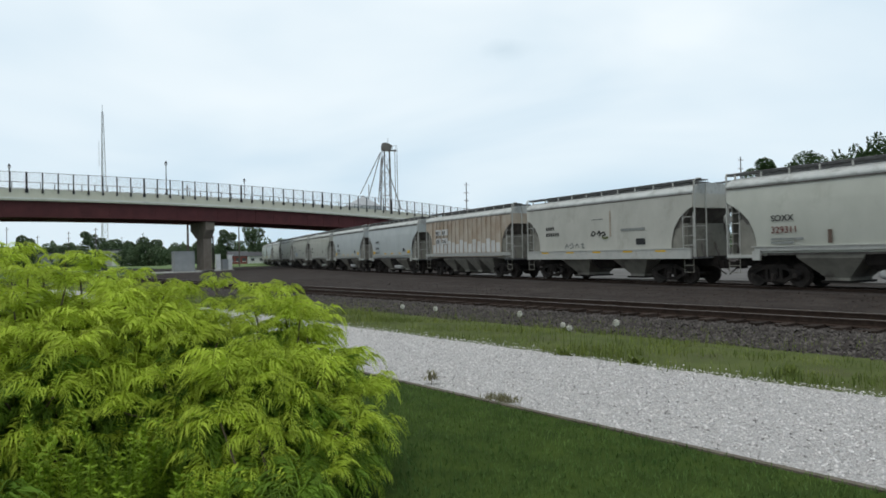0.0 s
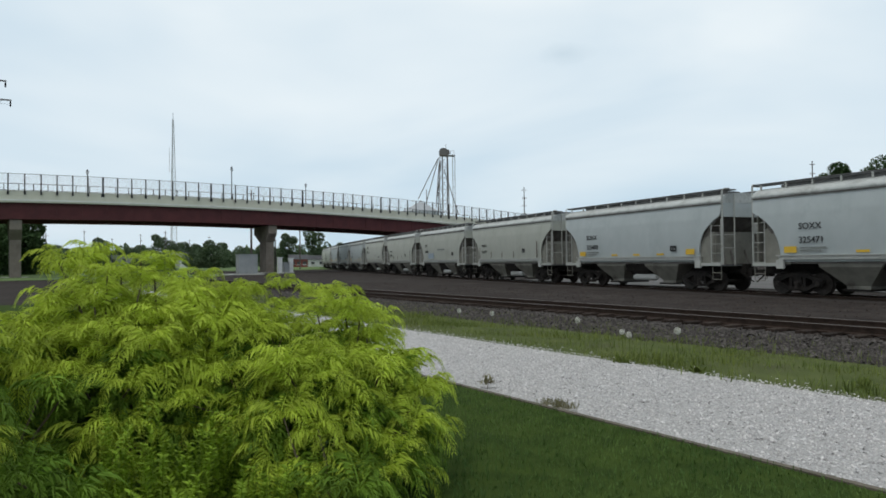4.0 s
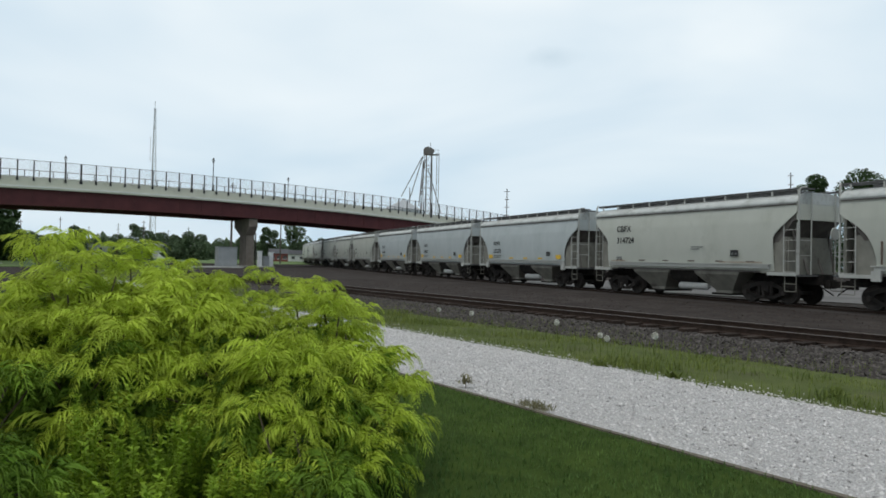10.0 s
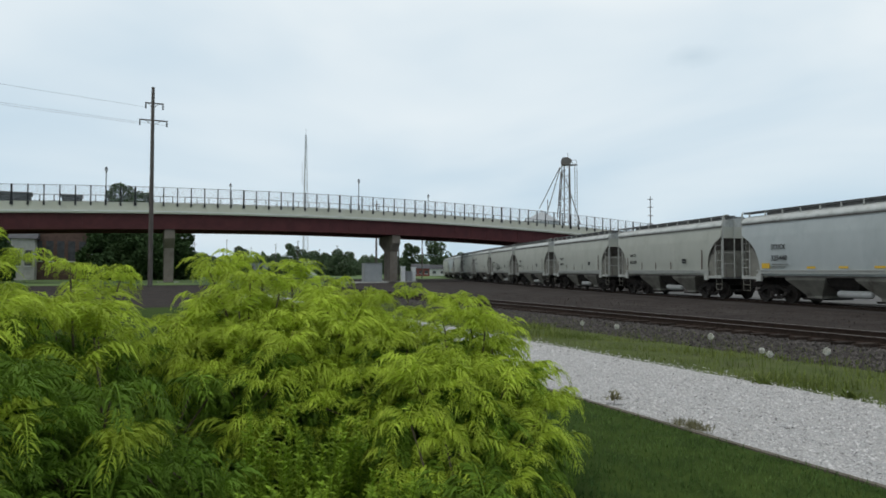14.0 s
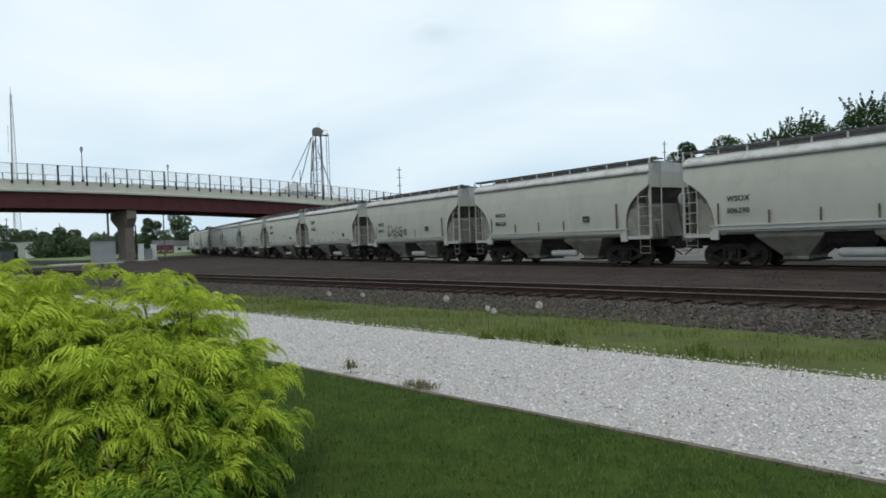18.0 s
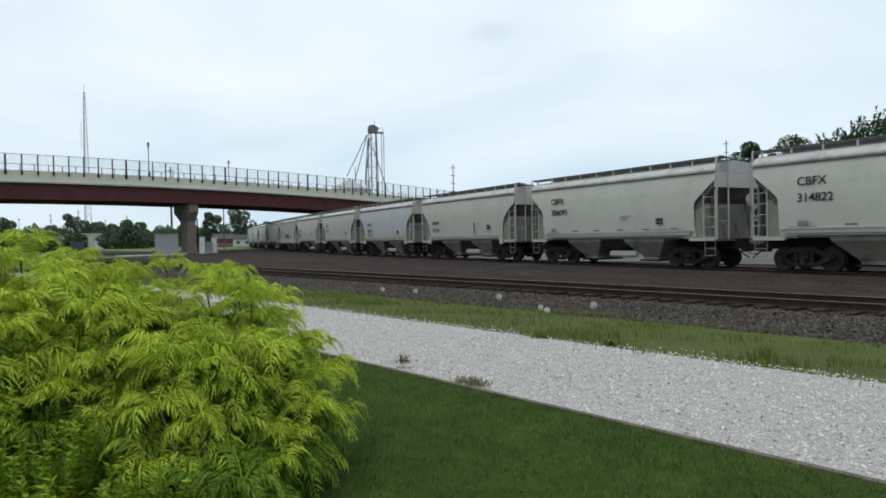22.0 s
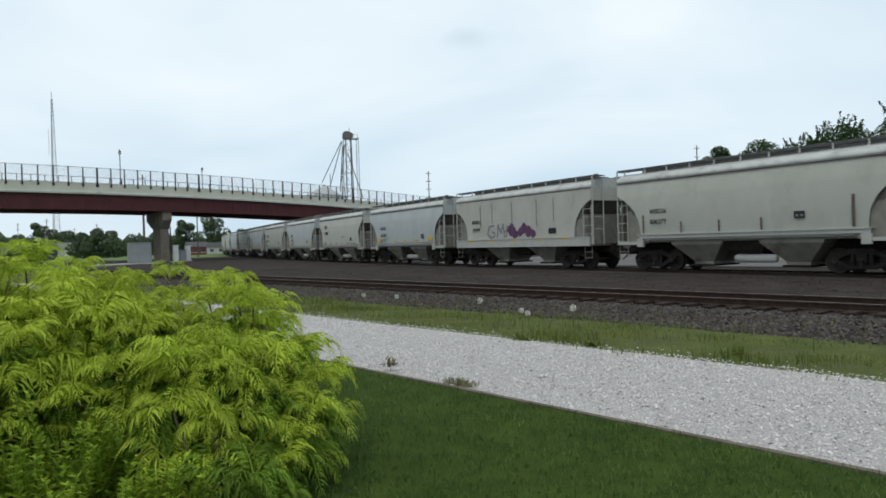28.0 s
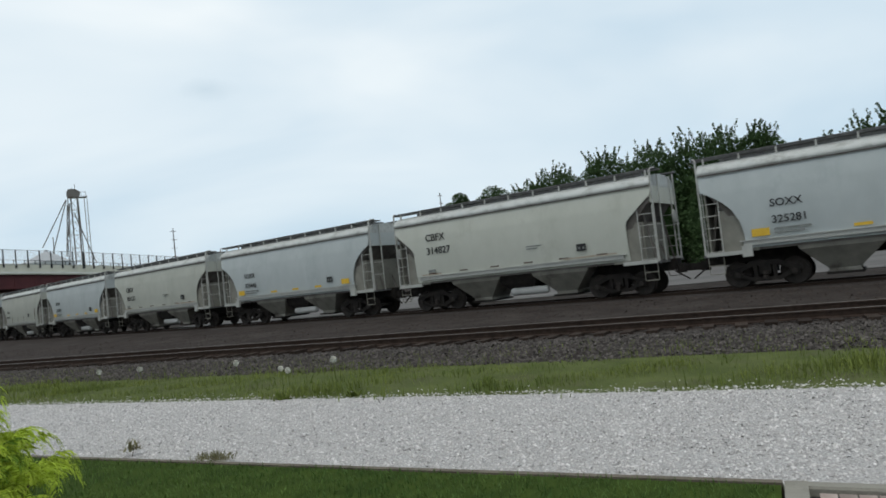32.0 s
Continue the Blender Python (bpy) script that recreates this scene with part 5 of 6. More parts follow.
for k, (az, d, el, r) in enumerate(((16.0, 235, 2.95, 5.2), (18.2, 240, 2.5, 4), (24.1, 215, 1.95, 5), (25.2, 225, 1.6, 4), (28.3, 290, 2.4, 4.5), (27.1, 290, 1.9, 5), (30.8, 300, 1.5, 6), (32.4, 260, 2.1, 3.5), (21.9, 290, 1.45, 5), (22.8, 260, 1.1, 5),
                                   (34.5, 240, 1.3, 5), (20.2, 260, 1.5, 4.5), (13.6, 330, 1.7, 6), (29.6, 160, 0.5, 2.8), (27.9, 150, 0.9, 2.2), (35.8, 230, 1.6, 5), (26.2, 300, 1.8, 6), (33.4, 300, 1.3, 7), (31.7, 300, 1.3, 7), (29.5, 310, 1.5, 6), (19.3, 300, 1.4, 5))):
    p = spot(az, d)
    tree((p.x, p.y, -0.16), high(el, d), r, "distant rounded green tree beyond the field", 3600, 0.8, M_TREE_HAZY, 0.02, 10, 0, 60 + k)
# woods along the horizon
r = np.random.default_rng(5)
k = 26000
az = r.uniform(-75, 75, k)
d = r.uniform(420, 640, k)
z = r.uniform(0, 1, k) ** 0.7 * (8.0 + 3.0 * np.sin(az * 1.3) + 2.0 * np.sin(az * 4.1 + 1) + 1.2 * np.sin(az * 9.7))
place = np.stack([-np.sin(np.radians(az)) * d, np.cos(np.radians(az)) * d, z], -1)
v, f = scatter(*leaf_template(), place, turns(r.uniform(0, 6.28, k), r.normal(1.2, 0.4, k)), r.uniform(2.5, 5.0, k))
solid("distant_woods", soup("distant_woods", v, f, [M_TREE_HAZY]), None, "low line of woods along the horizon", "woods", kind="stuff")

# ---- ties of the near track ----
tie_mesh = finish(box(B(), -1.3, 1.3, -0.115, 0.115, -0.14, 0.0), "tie", M_TIE)
track = thing("near_track_ties", "row of dark wooden ties under the near track", "ties", PLAN)
r = np.random.default_rng(3)
for k in range(150):
    p = new("tie", tie_mesh)
    p.parent = track
    p.matrix_basis = pose(15.65 + r.normal(0, 0.035), -24 + 0.56 * k + r.normal(0, 0.02), -0.085 + r.normal(0, 0.008), 0, 0, r.normal(0, 0.8))
plate_mesh = finish(box(B(), -0.17, 0.17, -0.1, 0.1, -0.035, 0.018), "tie_plate", M_RAIL)
far_track = thing("train_track_ties", "row of dark wooden ties under the train", "ties")
for k in range(190):
    x, y, h = line(-45 + 0.6 * k)
    p = new("tie", tie_mesh)
    p.parent = far_track
    p.matrix_basis = pose(x, y, TOP_RAIL - 0.17, 0, 0, math.degrees(h) + r.normal(0, 0.8))
bm = B()
rings = []
for s in np.arange(-80, 420, 10.0):
    x, y, h = line(s)
    rings.append([(x + o * math.cos(h), y + o * math.sin(h), z) for o, z in ((-3.0, -0.5), (-2.6, -0.175), (-1.6, -0.15), (1.6, -0.15), (2.6, -0.175), (3.0, -0.5))])
solid("train_ballast", loft(bm, rings), M_BALLAST, "dark ballast under the train", "ballast", kind="structure")


# ---- stones ----
def stone_template(seed):
    q = np.random.default_rng(seed)
    v = np.array([(1, 0, 0), (0.1, 0.9, 0), (-0.9, 0.3, 0), (-0.5, -0.9, 0), (0.7, -0.7, 0), (0.3, 0.2, 0.75), (-0.3, -0.2, 0.8)], float)
    f = np.array([(0, 1, 5), (1, 2, 6), (2, 3, 6), (3, 4, 6), (4, 0, 5), (1, 6, 5), (6, 4, 5)])
    return v * q.uniform(0.65, 1.2, (7, 1)) + q.normal(0, 0.14, (7, 3)) - (0, 0, 0.15), f


def stones(name, material, label, n, u, count, size, height, seed):
    q = np.random.default_rng(seed)
    vs, fs, base = [], [], 0
    for k in range(6):
        c = count // 6
        uu = u[0] + (u[1] - u[0]) * q.uniform(0, 1, c) ** 1.5
        nn = q.uniform(n[0], n[1], c)
        nn = nn + (0.3 * np.sin(uu * 1.3) + 0.25 * np.sin(uu * 3.1 + 2)) * np.clip((n[1] - nn) / (n[1] - n[0]) - 0.6, 0, 1) * (1 if size > 0.03 else 0)
        place = np.stack([nn, uu, height(nn) + q.uniform(-0.4, 0.5, c) * size], -1)
        v, f = scatter(*stone_template(seed * 10 + k), place, turns(q.uniform(0, 6.28, c), q.normal(0, 0.6, c)), size * q.uniform(0.55, 1.35, (c, 1)) * q.uniform(0.7, 1.1, (c, 3)))
        vs.append(v)
        fs.append(f + base)
        base += len(v)
    return solid(name, soup(name, np.concatenate(vs), np.concatenate(fs), [material]), None, label, "stones", PLAN, kind="stuff")


stones("white_stones", M_STONE, "white crushed stones lying loose on the strip", (EDGE + 0.03, 7.82), (-9, 22), 100000, 0.0148, lambda n: -0.045 + 0 * n, 1)
stones("stray_white_stones", M_STONE, "white stones strayed into the verge grass", (7.7, 8.3), (-8, 22), 8000, 0.0165, lambda n: -0.066 - (n - 7.7) * 0.065, 2)
stones("scattered_white_stones", M_STONE, "few white stones scattered far into the verge grass", (7.9, 8.9), (-8, 22), 900, 0.015, lambda n: -0.085 - (n - 7.9) * 0.05, 8)
stones("ballast_stones", M_BSTONE, "grey ballast stones on the shoulder of the near track", (11.1, 14.35), (-14, 42), 40000, 0.037, lambda n: np.interp(n, [11.1, 11.5, 12.7, 14.1], [-0.155, -0.16, -0.165, -0.15]), 3)
stones("ballast_stones_between", M_RUSTSTONE, "rust-brown ballast stones between and behind the rails", (14.3, 18.2), (-14, 34), 16000, 0.032, lambda n: np.interp(n, [14.3, 17.3, 18.2], [-0.155, -0.155, -0.17]), 4)
stones("yard_stones", M_RUSTSTONE, "dark stones scattered over the yard between the tracks", (18.2, 26.0), (-12, 45), 9000, 0.035, lambda n: -0.16 + 0 * n, 5)


# ---- grass ----
def blades(name, material, label, place, size, wide, seed, lean=0.25, bend=0.35):
    q = np.random.default_rng(seed)
    k = len(place)
    mid = np.array([(-wide, 0, 0), (wide, 0, 0), (wide * 0.6, bend * 0.4, 0.65), (-wide * 0.6, bend * 0.4, 0.65)])
    yaw, pitch = q.uniform(0, 6.28, k), q.normal(0, lean, k)
    m = turns(yaw, pitch)
    v1, f1 = scatter(mid, np.array([(0, 1, 2, 3)]), place, m, size)
    tri = np.array([(-wide * 0.6, bend * 0.4, 0.65), (wide * 0.6, bend * 0.4, 0.65), (0.0, bend, 1.0)])
    v2, f2 = scatter(tri, np.array([(0, 1, 2)]), place, m, size)
    verts = np.r_[v1, v2]
    me = bpy.data.meshes.new(name)
    me.vertices.add(len(verts))
    me.vertices.foreach_set("co", verts.astype(np.float32).ravel())
    loops = np.r_[f1.ravel(), (f2 + len(v1)).ravel()].astype(np.int32)
    me.loops.add(len(loops))
    me.loops.foreach_set("vertex_index", loops)
    me.polygons.add(2 * k)
    me.polygons.foreach_set("loop_start", np.r_[np.arange(k) * 4, 4 * k + np.arange(k) * 3].astype(np.int32))
    me.update(calc_edges=True)
    me.materials.append(material)
    return solid(name, me, None, label, "grass", PLAN, kind="stuff")


q = np.random.default_rng(21)
k = 110000
place = np.stack([EDGE - 0.075 - 5.5 * q.uniform(0, 1, k), -6 + 20 * q.uniform(0, 1, k) ** 1.2, np.full(k, -0.02)], -1)
place = place[(place[:, 1] > 0.06) | (place[:, 0] < EDGE - 1.66)]
blades("lawn_grass", M_BLADE, "short green mown lawn grass", place, q.uniform(0.03, 0.06, len(place)), 0.09, 22, 0.5, 0.5)
k = 900
place = np.stack([EDGE - 0.05 + q.normal(0.0, 0.025, k), q.uniform(0, 22, k), np.full(k, -0.02)], -1)
blades("edge_grass", M_BLADE, "grass blades along the edging", place, q.uniform(0.02, 0.035, k), 0.06, 23, 0.5, 0.5)
k = 60000
uu = -12 + 52 * q.uniform(0, 1, k) ** 1.3
nn = 7.95 + 0.20 * np.sin(uu * 1.9) + 0.16 * np.sin(uu * 4.7 + 1) + q.normal(0.04, 0.17, k) + 3.4 * q.uniform(0, 1, k) ** 1.15 + 1.2 * np.maximum(0, q.normal(0, 0.5, k))
dense = (np.sin(uu * 1.7 + nn) + np.sin(uu * 0.6 - nn * 1.9) + q.normal(0, 0.9, k)) > -0.15
nn, uu = nn[dense], uu[dense]
hh = q.uniform(0.05, 0.14, len(nn)) * (1 + 0.5 * np.sin(uu * 2.1 + nn * 3) + 0.4 * np.sin(uu * 0.7 - nn))
place = np.stack([nn, uu, np.interp(nn, [7.7, 8.5, 11.5, 13.2], [-0.07, -0.13, -0.17, -0.13])], -1)
blades("verge_weeds", M_WEED, "yellow-green weedy grass on the verge", place, (hh * np.interp(nn, [10.2, 11.2], [1, 0.55])).clip(0.03, 0.22), 0.055, 24, 0.35, 0.45)

k = 1300
clump = q.integers(0, 60, k)
cu, cn = q.uniform(-6, 24, 60), q.uniform(8.2, 11.4, 60)
nn, uu = cn[clump] + q.normal(0, 0.16, k), cu[clump] + q.normal(0, 0.22, k)
place = np.stack([nn, uu, np.interp(nn, [7.7, 8.5, 11.5, 13.2], [-0.07, -0.13, -0.17, -0.16])], -1)
blades("tall_verge_grass", M_WEED, "taller green grass clumps on the verge", place, q.uniform(0.10, 0.24, k), 0.022, 26, 0.3, 0.4)
k = 2600
nn, uu = q.uniform(11.0, 13.6, k), q.uniform(-10, 30, k)
place = np.stack([nn, uu, np.full(k, -0.16)], -1)
blades("ballast_weeds", M_WEED, "thin weeds between the ballast stones", place, q.uniform(0.04, 0.11, k), 0.05, 27, 0.4, 0.4)


# ---- weeds and seed heads ----
M_DRY = leaf_surf("dry_weed", (0.16, 0.15, 0.08), (0.26, 0.24, 0.13), 3.0, 0.3)

def place_ground(az, dist, z):
    return Matrix.Translation(spot(az, dist, z))


def weed(az, dist, z, size, label, count=60):
    t = thing("weed", label, "weed", place_ground(az, dist, z), "weeds along the edging")
    q = np.random.default_rng(int(abs(az * 100)) + 5)
    a, l = q.uniform(0, 6.28, count), q.uniform(0.4, 1.0, count) * size
    lf = np.array([(0, 0, 0), (0.16, 0.35, 0.1), (0, 1.0, 0.05), (-0.16, 0.35, 0.1)])
    place = np.stack([q.normal(0, 0.25, count) * size, q.normal(0, 0.2, count) * size, q.uniform(0, 0.5, count) * size], -1)
    v, f = scatter(lf, np.array([(0, 1, 2, 3)]), place, turns(a, q.uniform(0.1, 1.2, count)), l * 0.7)
    part("leaves", soup("leaves", v, f, [M_WEED if "verge" in label else M_DRY]), None, t)
    part("stem", rod(B(), (0, 0, -0.05), (0.02, 0, size * 0.5), 0.004, 5), M_STEM, t)


weed(1.78, 8.0, 0.0, 0.15, "small leafy green weed beside the edging", 46)


def tuft(az, dist, size, count):
    t = thing("grass_tuft", "low dry grass tuft on the edging", "grass tuft", place_ground(az, dist, 0), "dry tufts on the edging")
    q = np.random.default_rng(int(abs(az * 100)))
    blade = np.array([(-0.035, 0, 0), (0.035, 0, 0), (0.02, 0.25, 0.7), (-0.005, 0.5, 1.0)])
    place = np.stack([q.normal(0, 0.6, count) * size, q.normal(0, 0.3, count) * size, np.full(count, -0.02)], -1)
    v, f = scatter(blade, np.array([(0, 1, 2, 3)]), place, turns(q.uniform(0, 6.28, count), q.normal(0, 0.4, count)), size * q.uniform(0.4, 1.0, count))
    part("grass", soup("grass", v, f, [M_DRY]), None, t)["kind"] = "stuff"


for az, d, s in ((-3.3, 7.02, 0.085), (-4.2, 6.93, 0.10), (-5.0, 6.85, 0.08)):
    tuft(az, d, s, 90)
for az, d, s in ((-9.6, 10.3, 0.26), (-15.5, 9.9, 0.2), (-27.0, 9.6, 0.2)):
    weed(az, d, -0.16, s, "tall green weed in the verge", 80)


def seed_head(az, dist, el, size):
    h = high(el, dist) + 0.15
    t = thing("seed_head", "white fluffy round seed head on a thin stalk", "seed head", place_ground(az, dist, -0.15), "seed heads in the verge")
    part("stalk", rod(B(), (0.02, 0, -0.02), (0, 0, h), 0.006, 5), M_WEED, t)
    q = np.random.default_rng(int(az * 10) + 900)
    n = 420
    d = q.normal(size=(n, 3))
    d /= np.linalg.norm(d, axis=1)[:, None]
    tuft = np.array([(-0.3, -0.05, 0), (0.3, 0.05, 0), (0.22, 0.12, 0.3), (-0.22, -0.12, 0.3)])
    place = d * (size * q.uniform(0.2, 0.78, n))[:, None] + (0, 0, h)
    v, f = scatter(tuft, np.array([(0, 1, 2, 3)]), place, turns(np.arctan2(d[:, 0], -d[:, 1]), np.arccos(d[:, 2]), q.uniform(0, 3, n)), np.full(n, size * 0.9))
    part("fluff", soup("fluff", v, f, FLUFF), None, t)
    g = size * 0.72
    part("core", turned(B(), [(g * math.sin(a) + 0.001, h - g * math.cos(a)) for a in np.linspace(0.05, 3.09, 7)], n=10), FLUFF[0], t, smooth=True)


FLUFF = [surf("seed_fluff", (0.48, 0.47, 0.41), (0.62, 0.61, 0.55), 9, 0.9)]
for az, d, el, s in ((3.93, 17.6, -4.3, 0.068), (1.1, 16.9, -4.55, 0.068), (-6.12, 14.2, -5.13, 0.068), (-10.25, 11.2, -6.3, 0.056), (-9.7, 11.3, -6.05, 0.05), (-14.07, 11.0, -5.88, 0.062)):
    seed_head(az, d, el, s)

# ---- concrete kerb and pavers at the end of the lawn ----
bm = B()
loft(bm, [[(n, u, z) for n, z in ((EDGE - 0.11, -0.3), (EDGE - 0.11, -0.015), (EDGE - 0.1, 0.0), (EDGE - 0.02, 0.0), (EDGE, -0.015), (EDGE, -0.3))] for u in (-14, -0.12)])
solid("kerb", bm, M_KERB, "grey-brown concrete kerb at the end of the lawn", "kerb", PLAN, kind="structure")
bm = B()
loft(bm, [[(n, u, z) for u, z in ((-0.12, -0.3), (-0.12, 0.0), (0.01, -0.006), (0.02, -0.3))] for n in (EDGE - 1.6, EDGE)])
solid("kerb_return", bm, M_KERB, "grey-brown concrete kerb around the paving", "kerb", PLAN, kind="structure")
pave = solid("paving_bed", box(B(), EDGE - 1.6, EDGE - 0.112, -9, -0.122, -0.4, -0.06), M_BALLAST, "gravelly bed inside the kerb", "paving", PLAN, kind="structure")
pm = finish(box(B(), -0.095, 0.095, -0.045, 0.045, -0.03, 0.03), "paver", surf("paver", (0.20, 0.15, 0.13), (0.34, 0.28, 0.25), 9, 0.9, vary=0.3))
for i in range(6):
    for j in range(26):
        p = new("paver", pm)
        p.parent = pave
        p.matrix_basis = pose(EDGE - 0.26 - 0.2 * i, -0.22 - 0.1 * j, -0.05)


# ---- sumac ----
def frond_template(pairs=21, seed=0):
    """An arched compound leaf, one unit long: fine leaflets hang loosely from both sides of its rib, all joined to it."""
    q = np.random.default_rng(seed)
    vs, fs = [], []
    bow, droop = q.uniform(0.24, 0.42), q.uniform(0.42, 0.66)
    rib = [np.array([0.07 * math.sin(3 * f + seed), 0.86 * math.sin(f * 1.45), bow * math.sin(f * 2.3) - droop * f ** 2.2]) for f in np.linspace(0, 1, pairs + 1)]
    for i, p in enumerate(rib):
        w = 0.012 - 0.007 * i / pairs
        vs += [p + (-w, 0, 0), p + (w, 0, 0)]
        if i:
            fs.append((2 * i - 2, 2 * i - 1, 2 * i + 1, 2 * i))
    for i in range(2, pairs + 1):
        f = i / pairs
        along = rib[i] - rib[i - 1]
        along = along / np.linalg.norm(along)
        for side, sgn in ((0, -1), (1, 1)):
            ll = 0.37 * math.sin(math.pi * (0.24 + 0.62 * f)) * q.uniform(0.6, 1.2)
            ww = 0.0195 * q.uniform(0.8, 1.25)
            d1 = np.array([sgn * 0.85, 0, 0]) + along * (0.42 + q.normal(0, 0.18)) + np.array([0, 0, -0.30 + q.normal(0, 0.18)])
            d2 = np.array([sgn * q.uniform(0.1, 0.7), 0, 0]) + along * (0.40 + q.normal(0, 0.2)) + np.array([0, 0, -0.75 + q.normal(0, 0.15)])
            d1, d2 = d1 / np.linalg.norm(d1), d2 / np.linalg.norm(d2)
            mid = vs[2 * i + side] + d1 * ll * 0.40
            e = along * ww + np.array([0, 0, q.normal(0, 0.006)])
            k = len(vs)
            vs += [mid + e, mid + d2 * ll * 0.64, mid - e]
            fs.append((k, k + 1, k + 2, 2 * i + side))
    return np.array(vs), np.array(fs)


FRONDS = [frond_template(20 + k % 4, 50 + k) for k in range(6)]


def sumac(label, domes, sprigs, seed, apart=0.2, shade_top=0.22, hollows=()):
    """A shrub of umbrella-like rosettes over rounded domes (bearing, distance, radius, top), with single shoots (bearing, elevation, distance) and gaps in the foliage."""
    q = np.random.default_rng(seed)
    cents = np.array([spot(d[0], d[1]) for d in domes])
    rad, top = np.array([x[2] for x in domes]), np.array([x[3] for x in domes])
    mid = np.array([cents[:, 0].mean(), cents[:, 1].mean(), 0])
    t = thing("sumac_shrub", label, "shrub", Matrix.Translation(mid), "sumac shrubs")

    def depth(p):
        """How deep inside the nearest dome a point lies: 1 on the skin, 0 at the heart."""
        e = ((p[:, None, :2] - cents[None, :, :2]) / rad[None, :, None])
        return np.sqrt((e ** 2).sum(2) + np.abs(p[:, None, 2] / top[None]) ** 2.2).min(1)

    tips = [np.array(spot(a, d, high(e, d))) for a, e, d in sprigs]
    dark = [(np.array(spot(a, d, high(e, d))), g) for a, e, d, g in hollows]
    outer = [np.array((0, 0, 1.0))] * len(tips)
    shell = [1.0] * len(tips)
    for i in range(len(domes)):
        n = 900
        a, h = q.uniform(0, 2 * math.pi, n), q.uniform(0.04, 1, n)
        k = np.sqrt(np.maximum(0, 1 - h ** 2.2))
        sh = np.where(q.uniform(0, 1, n) < 0.62, q.uniform(0.90, 1.05, n), q.uniform(0.66, 0.85, n))
        pts = np.stack([cents[i][0] + k * rad[i] * np.cos(a) * sh, cents[i][1] + k * rad[i] * np.sin(a) * sh, h * top[i] * sh], -1)
        nor = np.stack([np.cos(a) * k, np.sin(a) * k, h], -1)
        deep = depth(pts)
        for p, nn, dd, ss in zip(pts, nor, deep, sh):
            if dd < 0.6 or p[2] < 0.06 or math.sin(p[0] * 5.3 + seed) + math.sin(p[1] * 4.7 + 1) + math.sin(p[2] * 7.1 + p[0] * 2) < -1.4:
                continue
            if any(((p - c) ** 2).sum() < g * g for c, g in dark):
                continue
            gap = apart * (1.0 if dd > 0.86 else 0.74)
            if len(tips) and (((np.array(tips) - p) * (1, 1, 1.25)) ** 2).sum(1).min() < gap * gap:
                continue
            tips.append(p)
            outer.append(nn)
            shell.append(dd)
    tips, outer, shell = np.array(tips), np.array(outer), np.array(shell)
    per = q.integers(9, 12, len(tips))
    own = np.repeat(np.arange(len(tips)), per)
    k = len(own)
    yaw = q.uniform(0, 6.28, len(tips))[own] + np.concatenate([np.arange(p) * 6.283 / p for p in per]) + q.normal(0, 0.22, k)
    tilt = q.normal(0.30, 0.2, len(tips))[own] + q.normal(0, 0.2, k)
    way = np.arctan2(outer[own, 1], outer[own, 0])
    tilt = tilt - (1 - outer[own, 2].clip(0, 1)) * 0.22 * np.cos(yaw + math.pi / 2 - way)
    size = q.uniform(0.20, 0.34, len(tips))[own] * q.uniform(0.75, 1.2, k)
    size[own < len(sprigs)] *= 0.72
    # shade by colour: deep and low rosettes get the darker leaf
    lit_leaf = ((shell > 0.77) & (tips[:, 2] > shade_top + q.normal(0, 0.25, len(tips)))).astype(int)[own]
    kind = q.integers(0, len(FRONDS), k)
    vs, fs, mi, base = [], [], [], 0
    for v in range(len(FRONDS)):
        sel = kind == v
        tv, tf = FRONDS[v]
        vv, ff = scatter(tv, tf, (tips - mid)[own][sel] + q.normal(0, 0.01, (sel.sum(), 3)), turns(yaw[sel], tilt[sel], q.normal(0, 0.16, sel.sum())), size[sel])
        vs.append(vv)
        fs.append(ff + base)
        mi.append(np.repeat(1 - lit_leaf[sel], len(tf)))
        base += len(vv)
    part("foliage", soup("foliage", np.concatenate(vs), np.concatenate(fs), [M_SUMAC, M_SUMAC_SHADED], np.concatenate(mi), True), None, t)["kind"] = "stuff"
    # woody stems fork from the ground towards the rosettes
    nearest = ((tips[:, None, :2] - cents[None, :, :2]) ** 2).sum(2).argmin(1)
    for i in range(len(domes)):
        root = cents[i] - mid + np.array([q.normal(0, 0.1), q.normal(0, 0.1), -0.05])
        fork = root + np.array([q.normal(0, 0.08), q.normal(0, 0.08), top[i] * 0.4])
        bm = rod(B(), root, fork, 0.022, 6, 0.016)
        for p in (tips - mid)[nearest == i][::2]:
            m = (fork + p) / 2 + q.normal(0, 0.04, 3)
            rod(bm, fork, m, 0.010, 5, 0.008)
            rod(bm, m, p, 0.008, 5, 0.005)
        part("stem", bm, M_STEM, t, "thin brown woody stems")
    return t


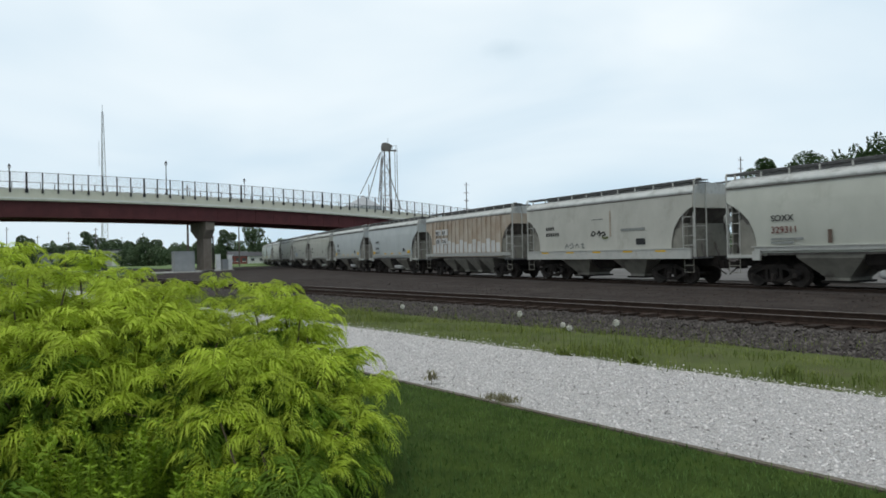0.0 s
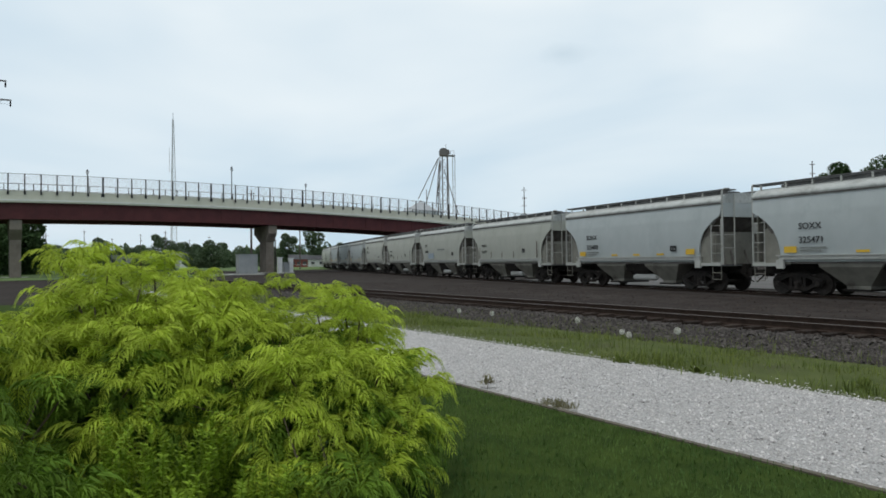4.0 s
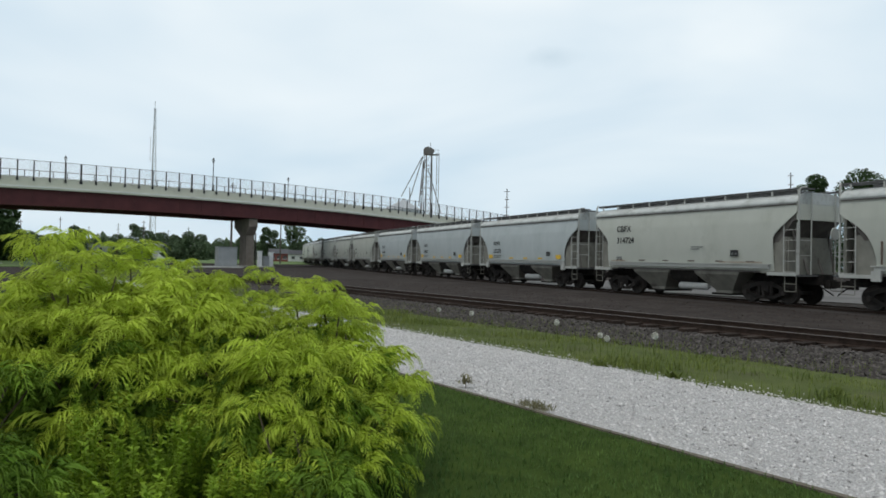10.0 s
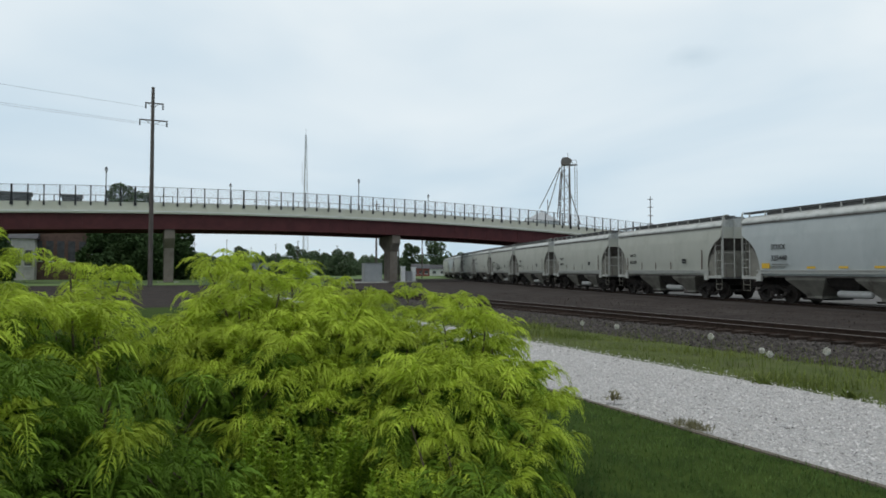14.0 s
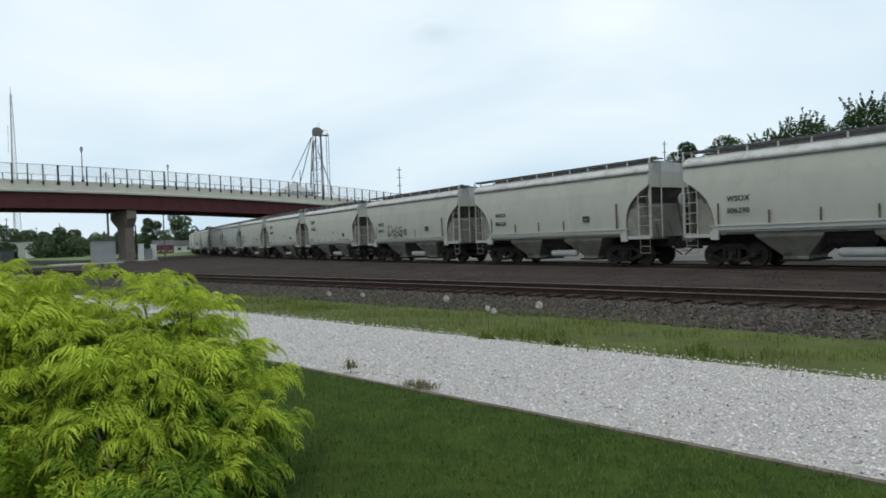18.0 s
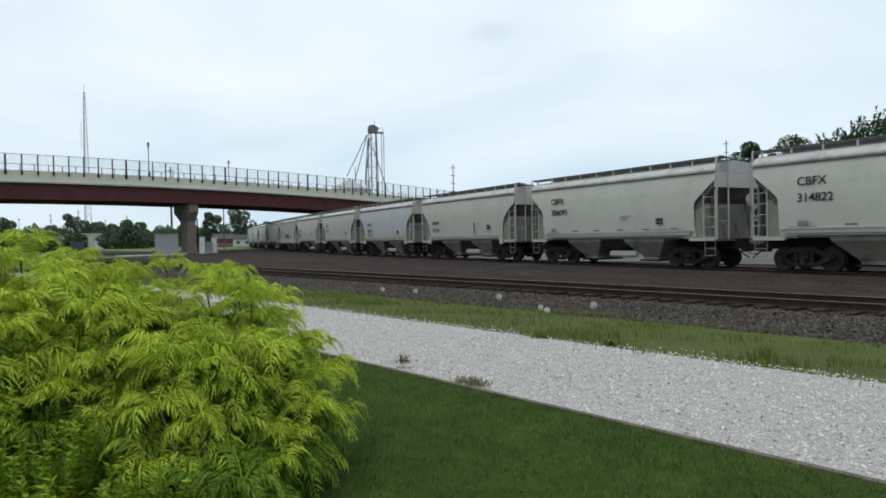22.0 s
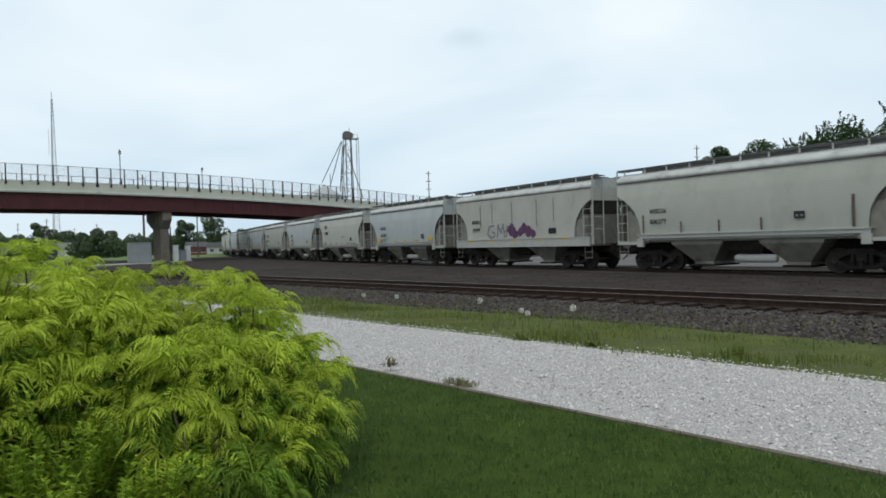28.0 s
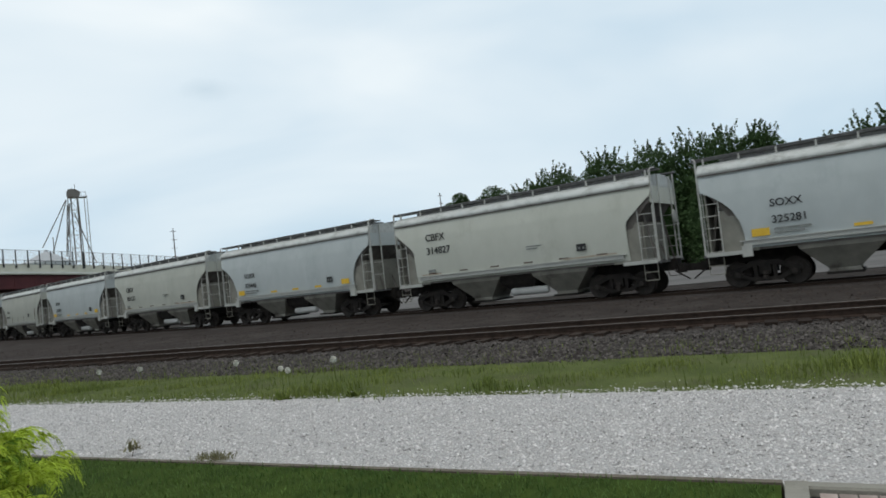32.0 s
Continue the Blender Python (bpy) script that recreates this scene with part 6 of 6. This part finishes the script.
SHOOTS = [(14.6, -2.6, 4.75), (13.7, -4.4, 4.65), (12.5, -6.4, 4.6), (10.7, -6.4, 4.7), (9.9, -9.2, 4.4), (8.6, -9.2, 4.45), (8.0, -11.4, 4.3), (7.3, -11.6, 4.35), (8.7, -14.0, 4.1), (10.1, -16.0, 3.95), (11.3, -17.8, 3.8), (17.0, -2.8, 4.9),
          (19.6, -2.2, 5.0), (21.8, -2.7, 5.0), (25.6, -1.0, 5.2), (28.6, -0.6, 5.2), (30.4, 0.4, 5.3), (33.4, 0.8, 5.4), (36.0, 0.2, 5.3), (23.6, -2.6, 5.0), (11.1, -12.5, 4.2), (11.9, -15.4, 3.95), (12.9, -9.2, 4.4), (14.2, -7.0, 4.6), (15.8, -4.4, 4.7), (17.6, -4.0, 4.8), (13.1, -5.0, 4.6), (11.5, -8.6, 4.5), (16.6, -5.6, 4.5), (13.9, -8.4, 4.4),
          (21.5, -4.2, 4.9), (22.5, -4.9, 4.85), (20.6, -4.7, 4.85), (18.6, -4.8, 4.8), (19.5, -3.6, 4.9), (17.8, -5.4, 4.7), (22.8, -3.8, 4.95), (24.4, -3.4, 5.0), (21.6, -5.6, 4.75), (19.4, -5.8, 4.7), (31.8, -0.4, 5.3), (29.4, -1.2, 5.2), (34.6, -0.2, 5.3), (27.0, -2.0, 5.1)]
sumac("lime-green cutleaf sumac shrub with drooping feathery leaves",
      [(32, 5.4, 0.80, 1.48), (26.0, 5.2, 0.80, 1.29), (20.0, 5.0, 0.72, 1.27), (15.3, 4.85, 0.56, 1.26), (12.1, 4.65, 0.42, 0.98), (14.0, 4.75, 0.45, 1.14), (16.5, 4.3, 0.60, 1.0), (13.3, 4.2, 0.44, 0.62), (23, 4.7, 0.6, 1.06), (34.8, 5.2, 0.55, 1.32), (31.0, 4.8, 0.6, 1.1),
       (28, 5.9, 0.9, 1.32), (15.8, 3.75, 0.38, 0.42)], SHOOTS, 101, 0.215, 0.25, ((29.2, -11.1, 4.4, 0.17), (24.5, -12.8, 4.3, 0.18), (25.9, -16.7, 3.9, 0.16), (33.2, -11.0, 4.4, 0.16)))
SHOOTS = [(51.6, 2.2, 4.4), (49.2, 1.0, 4.4), (46.0, 0.4, 4.6), (43.6, 0.0, 4.7), (42.6, -0.6, 4.7), (53.5, 2.4, 4.3)]
sumac("green and lime cutleaf sumac shrub behind the lawn",
      [(44.6, 4.8, 0.46, 1.32), (49.5, 4.4, 0.70, 1.42), (56, 4.2, 0.8, 1.6), (64, 4.2, 0.9, 1.6), (43.4, 4.1, 0.36, 0.86), (47.0, 3.7, 0.55, 1.0), (54, 3.5, 0.65, 1.1), (37.4, 4.6, 0.34, 0.86), (39.5, 3.5, 0.42, 0.56), (45, 3.1, 0.45, 0.55),
       (53, 2.9, 0.5, 0.6)], SHOOTS, 102, 0.235, 1.0, ((40.8, -7.6, 4.2, 0.26), (38.7, -8.2, 4.3, 0.24), (43.3, -9.6, 3.9, 0.22), (40.0, -7.6, 3.6, 0.24), (37.4, -10.0, 3.8, 0.2)))


# ---- small-leaved shrub in front of the sumac ----
def leafy_shrub(az, dist, count, seed, label, spread=0.45, height=0.7):
    q = np.random.default_rng(seed)
    t = thing("leafy_shrub", label, "shrub", place_ground(az, dist, 0), "small-leaved shrubs")
    lf = np.array([(0, 0, 0), (0.32, 0.45, 0.06), (0, 1.0, 0), (-0.32, 0.45, 0.06)])
    P, Y, T, bm = [], [], [], B()
    for i in range(count):
        a, rr = q.uniform(0, 6.28), spread * math.sqrt(q.uniform(0, 1))
        x0, y0 = rr * 0.5 * math.cos(a), rr * 0.5 * math.sin(a)
        x1, y1, h = rr * 0.85 * math.cos(a), rr * 0.85 * math.sin(a), height * q.uniform(0.62, 1.1)
        rod(bm, (x0, y0, -0.03), (x1, y1, h), 0.004, 4, 0.002)
        for j in range(76):
            f = 0.10 + 0.90 * j / 76
            P.append((x0 + (x1 - x0) * f, y0 + (y1 - y0) * f, h * f))
            Y.append(j * 2.4 + q.normal(0, 0.3))
            T.append(q.normal(0.45, 0.3))
    k = len(P)
    v, f = scatter(lf, np.array([(0, 1, 2, 3)]), np.array(P), turns(np.array(Y), np.array(T)), q.uniform(0.028, 0.046, k))
    part("foliage", soup("foliage", v, f, [M_SHRUB]), None, t)["kind"] = "stuff"
    part("stem", bm, M_SHRUB, t, "thin green shoots")


for k, (az, d, s, h, c) in enumerate(((31.5, 3.9, 0.36, 0.80, 30), (27.0, 3.95, 0.38, 0.84, 32), (23.0, 3.95, 0.32, 0.72, 26), (29.5, 3.45, 0.38, 0.62, 34), (34.2, 3.5, 0.30, 0.52, 24), (24.5, 3.4, 0.36, 0.52, 34), (20.3, 3.6, 0.26, 0.50, 22), (28.0, 3.0, 0.35, 0.40, 30))):
    leafy_shrub(az, d, int(c * 0.58), 200 + k, "bright green small-leaved shrub with upright shoots", s, h * 0.86)


motions()
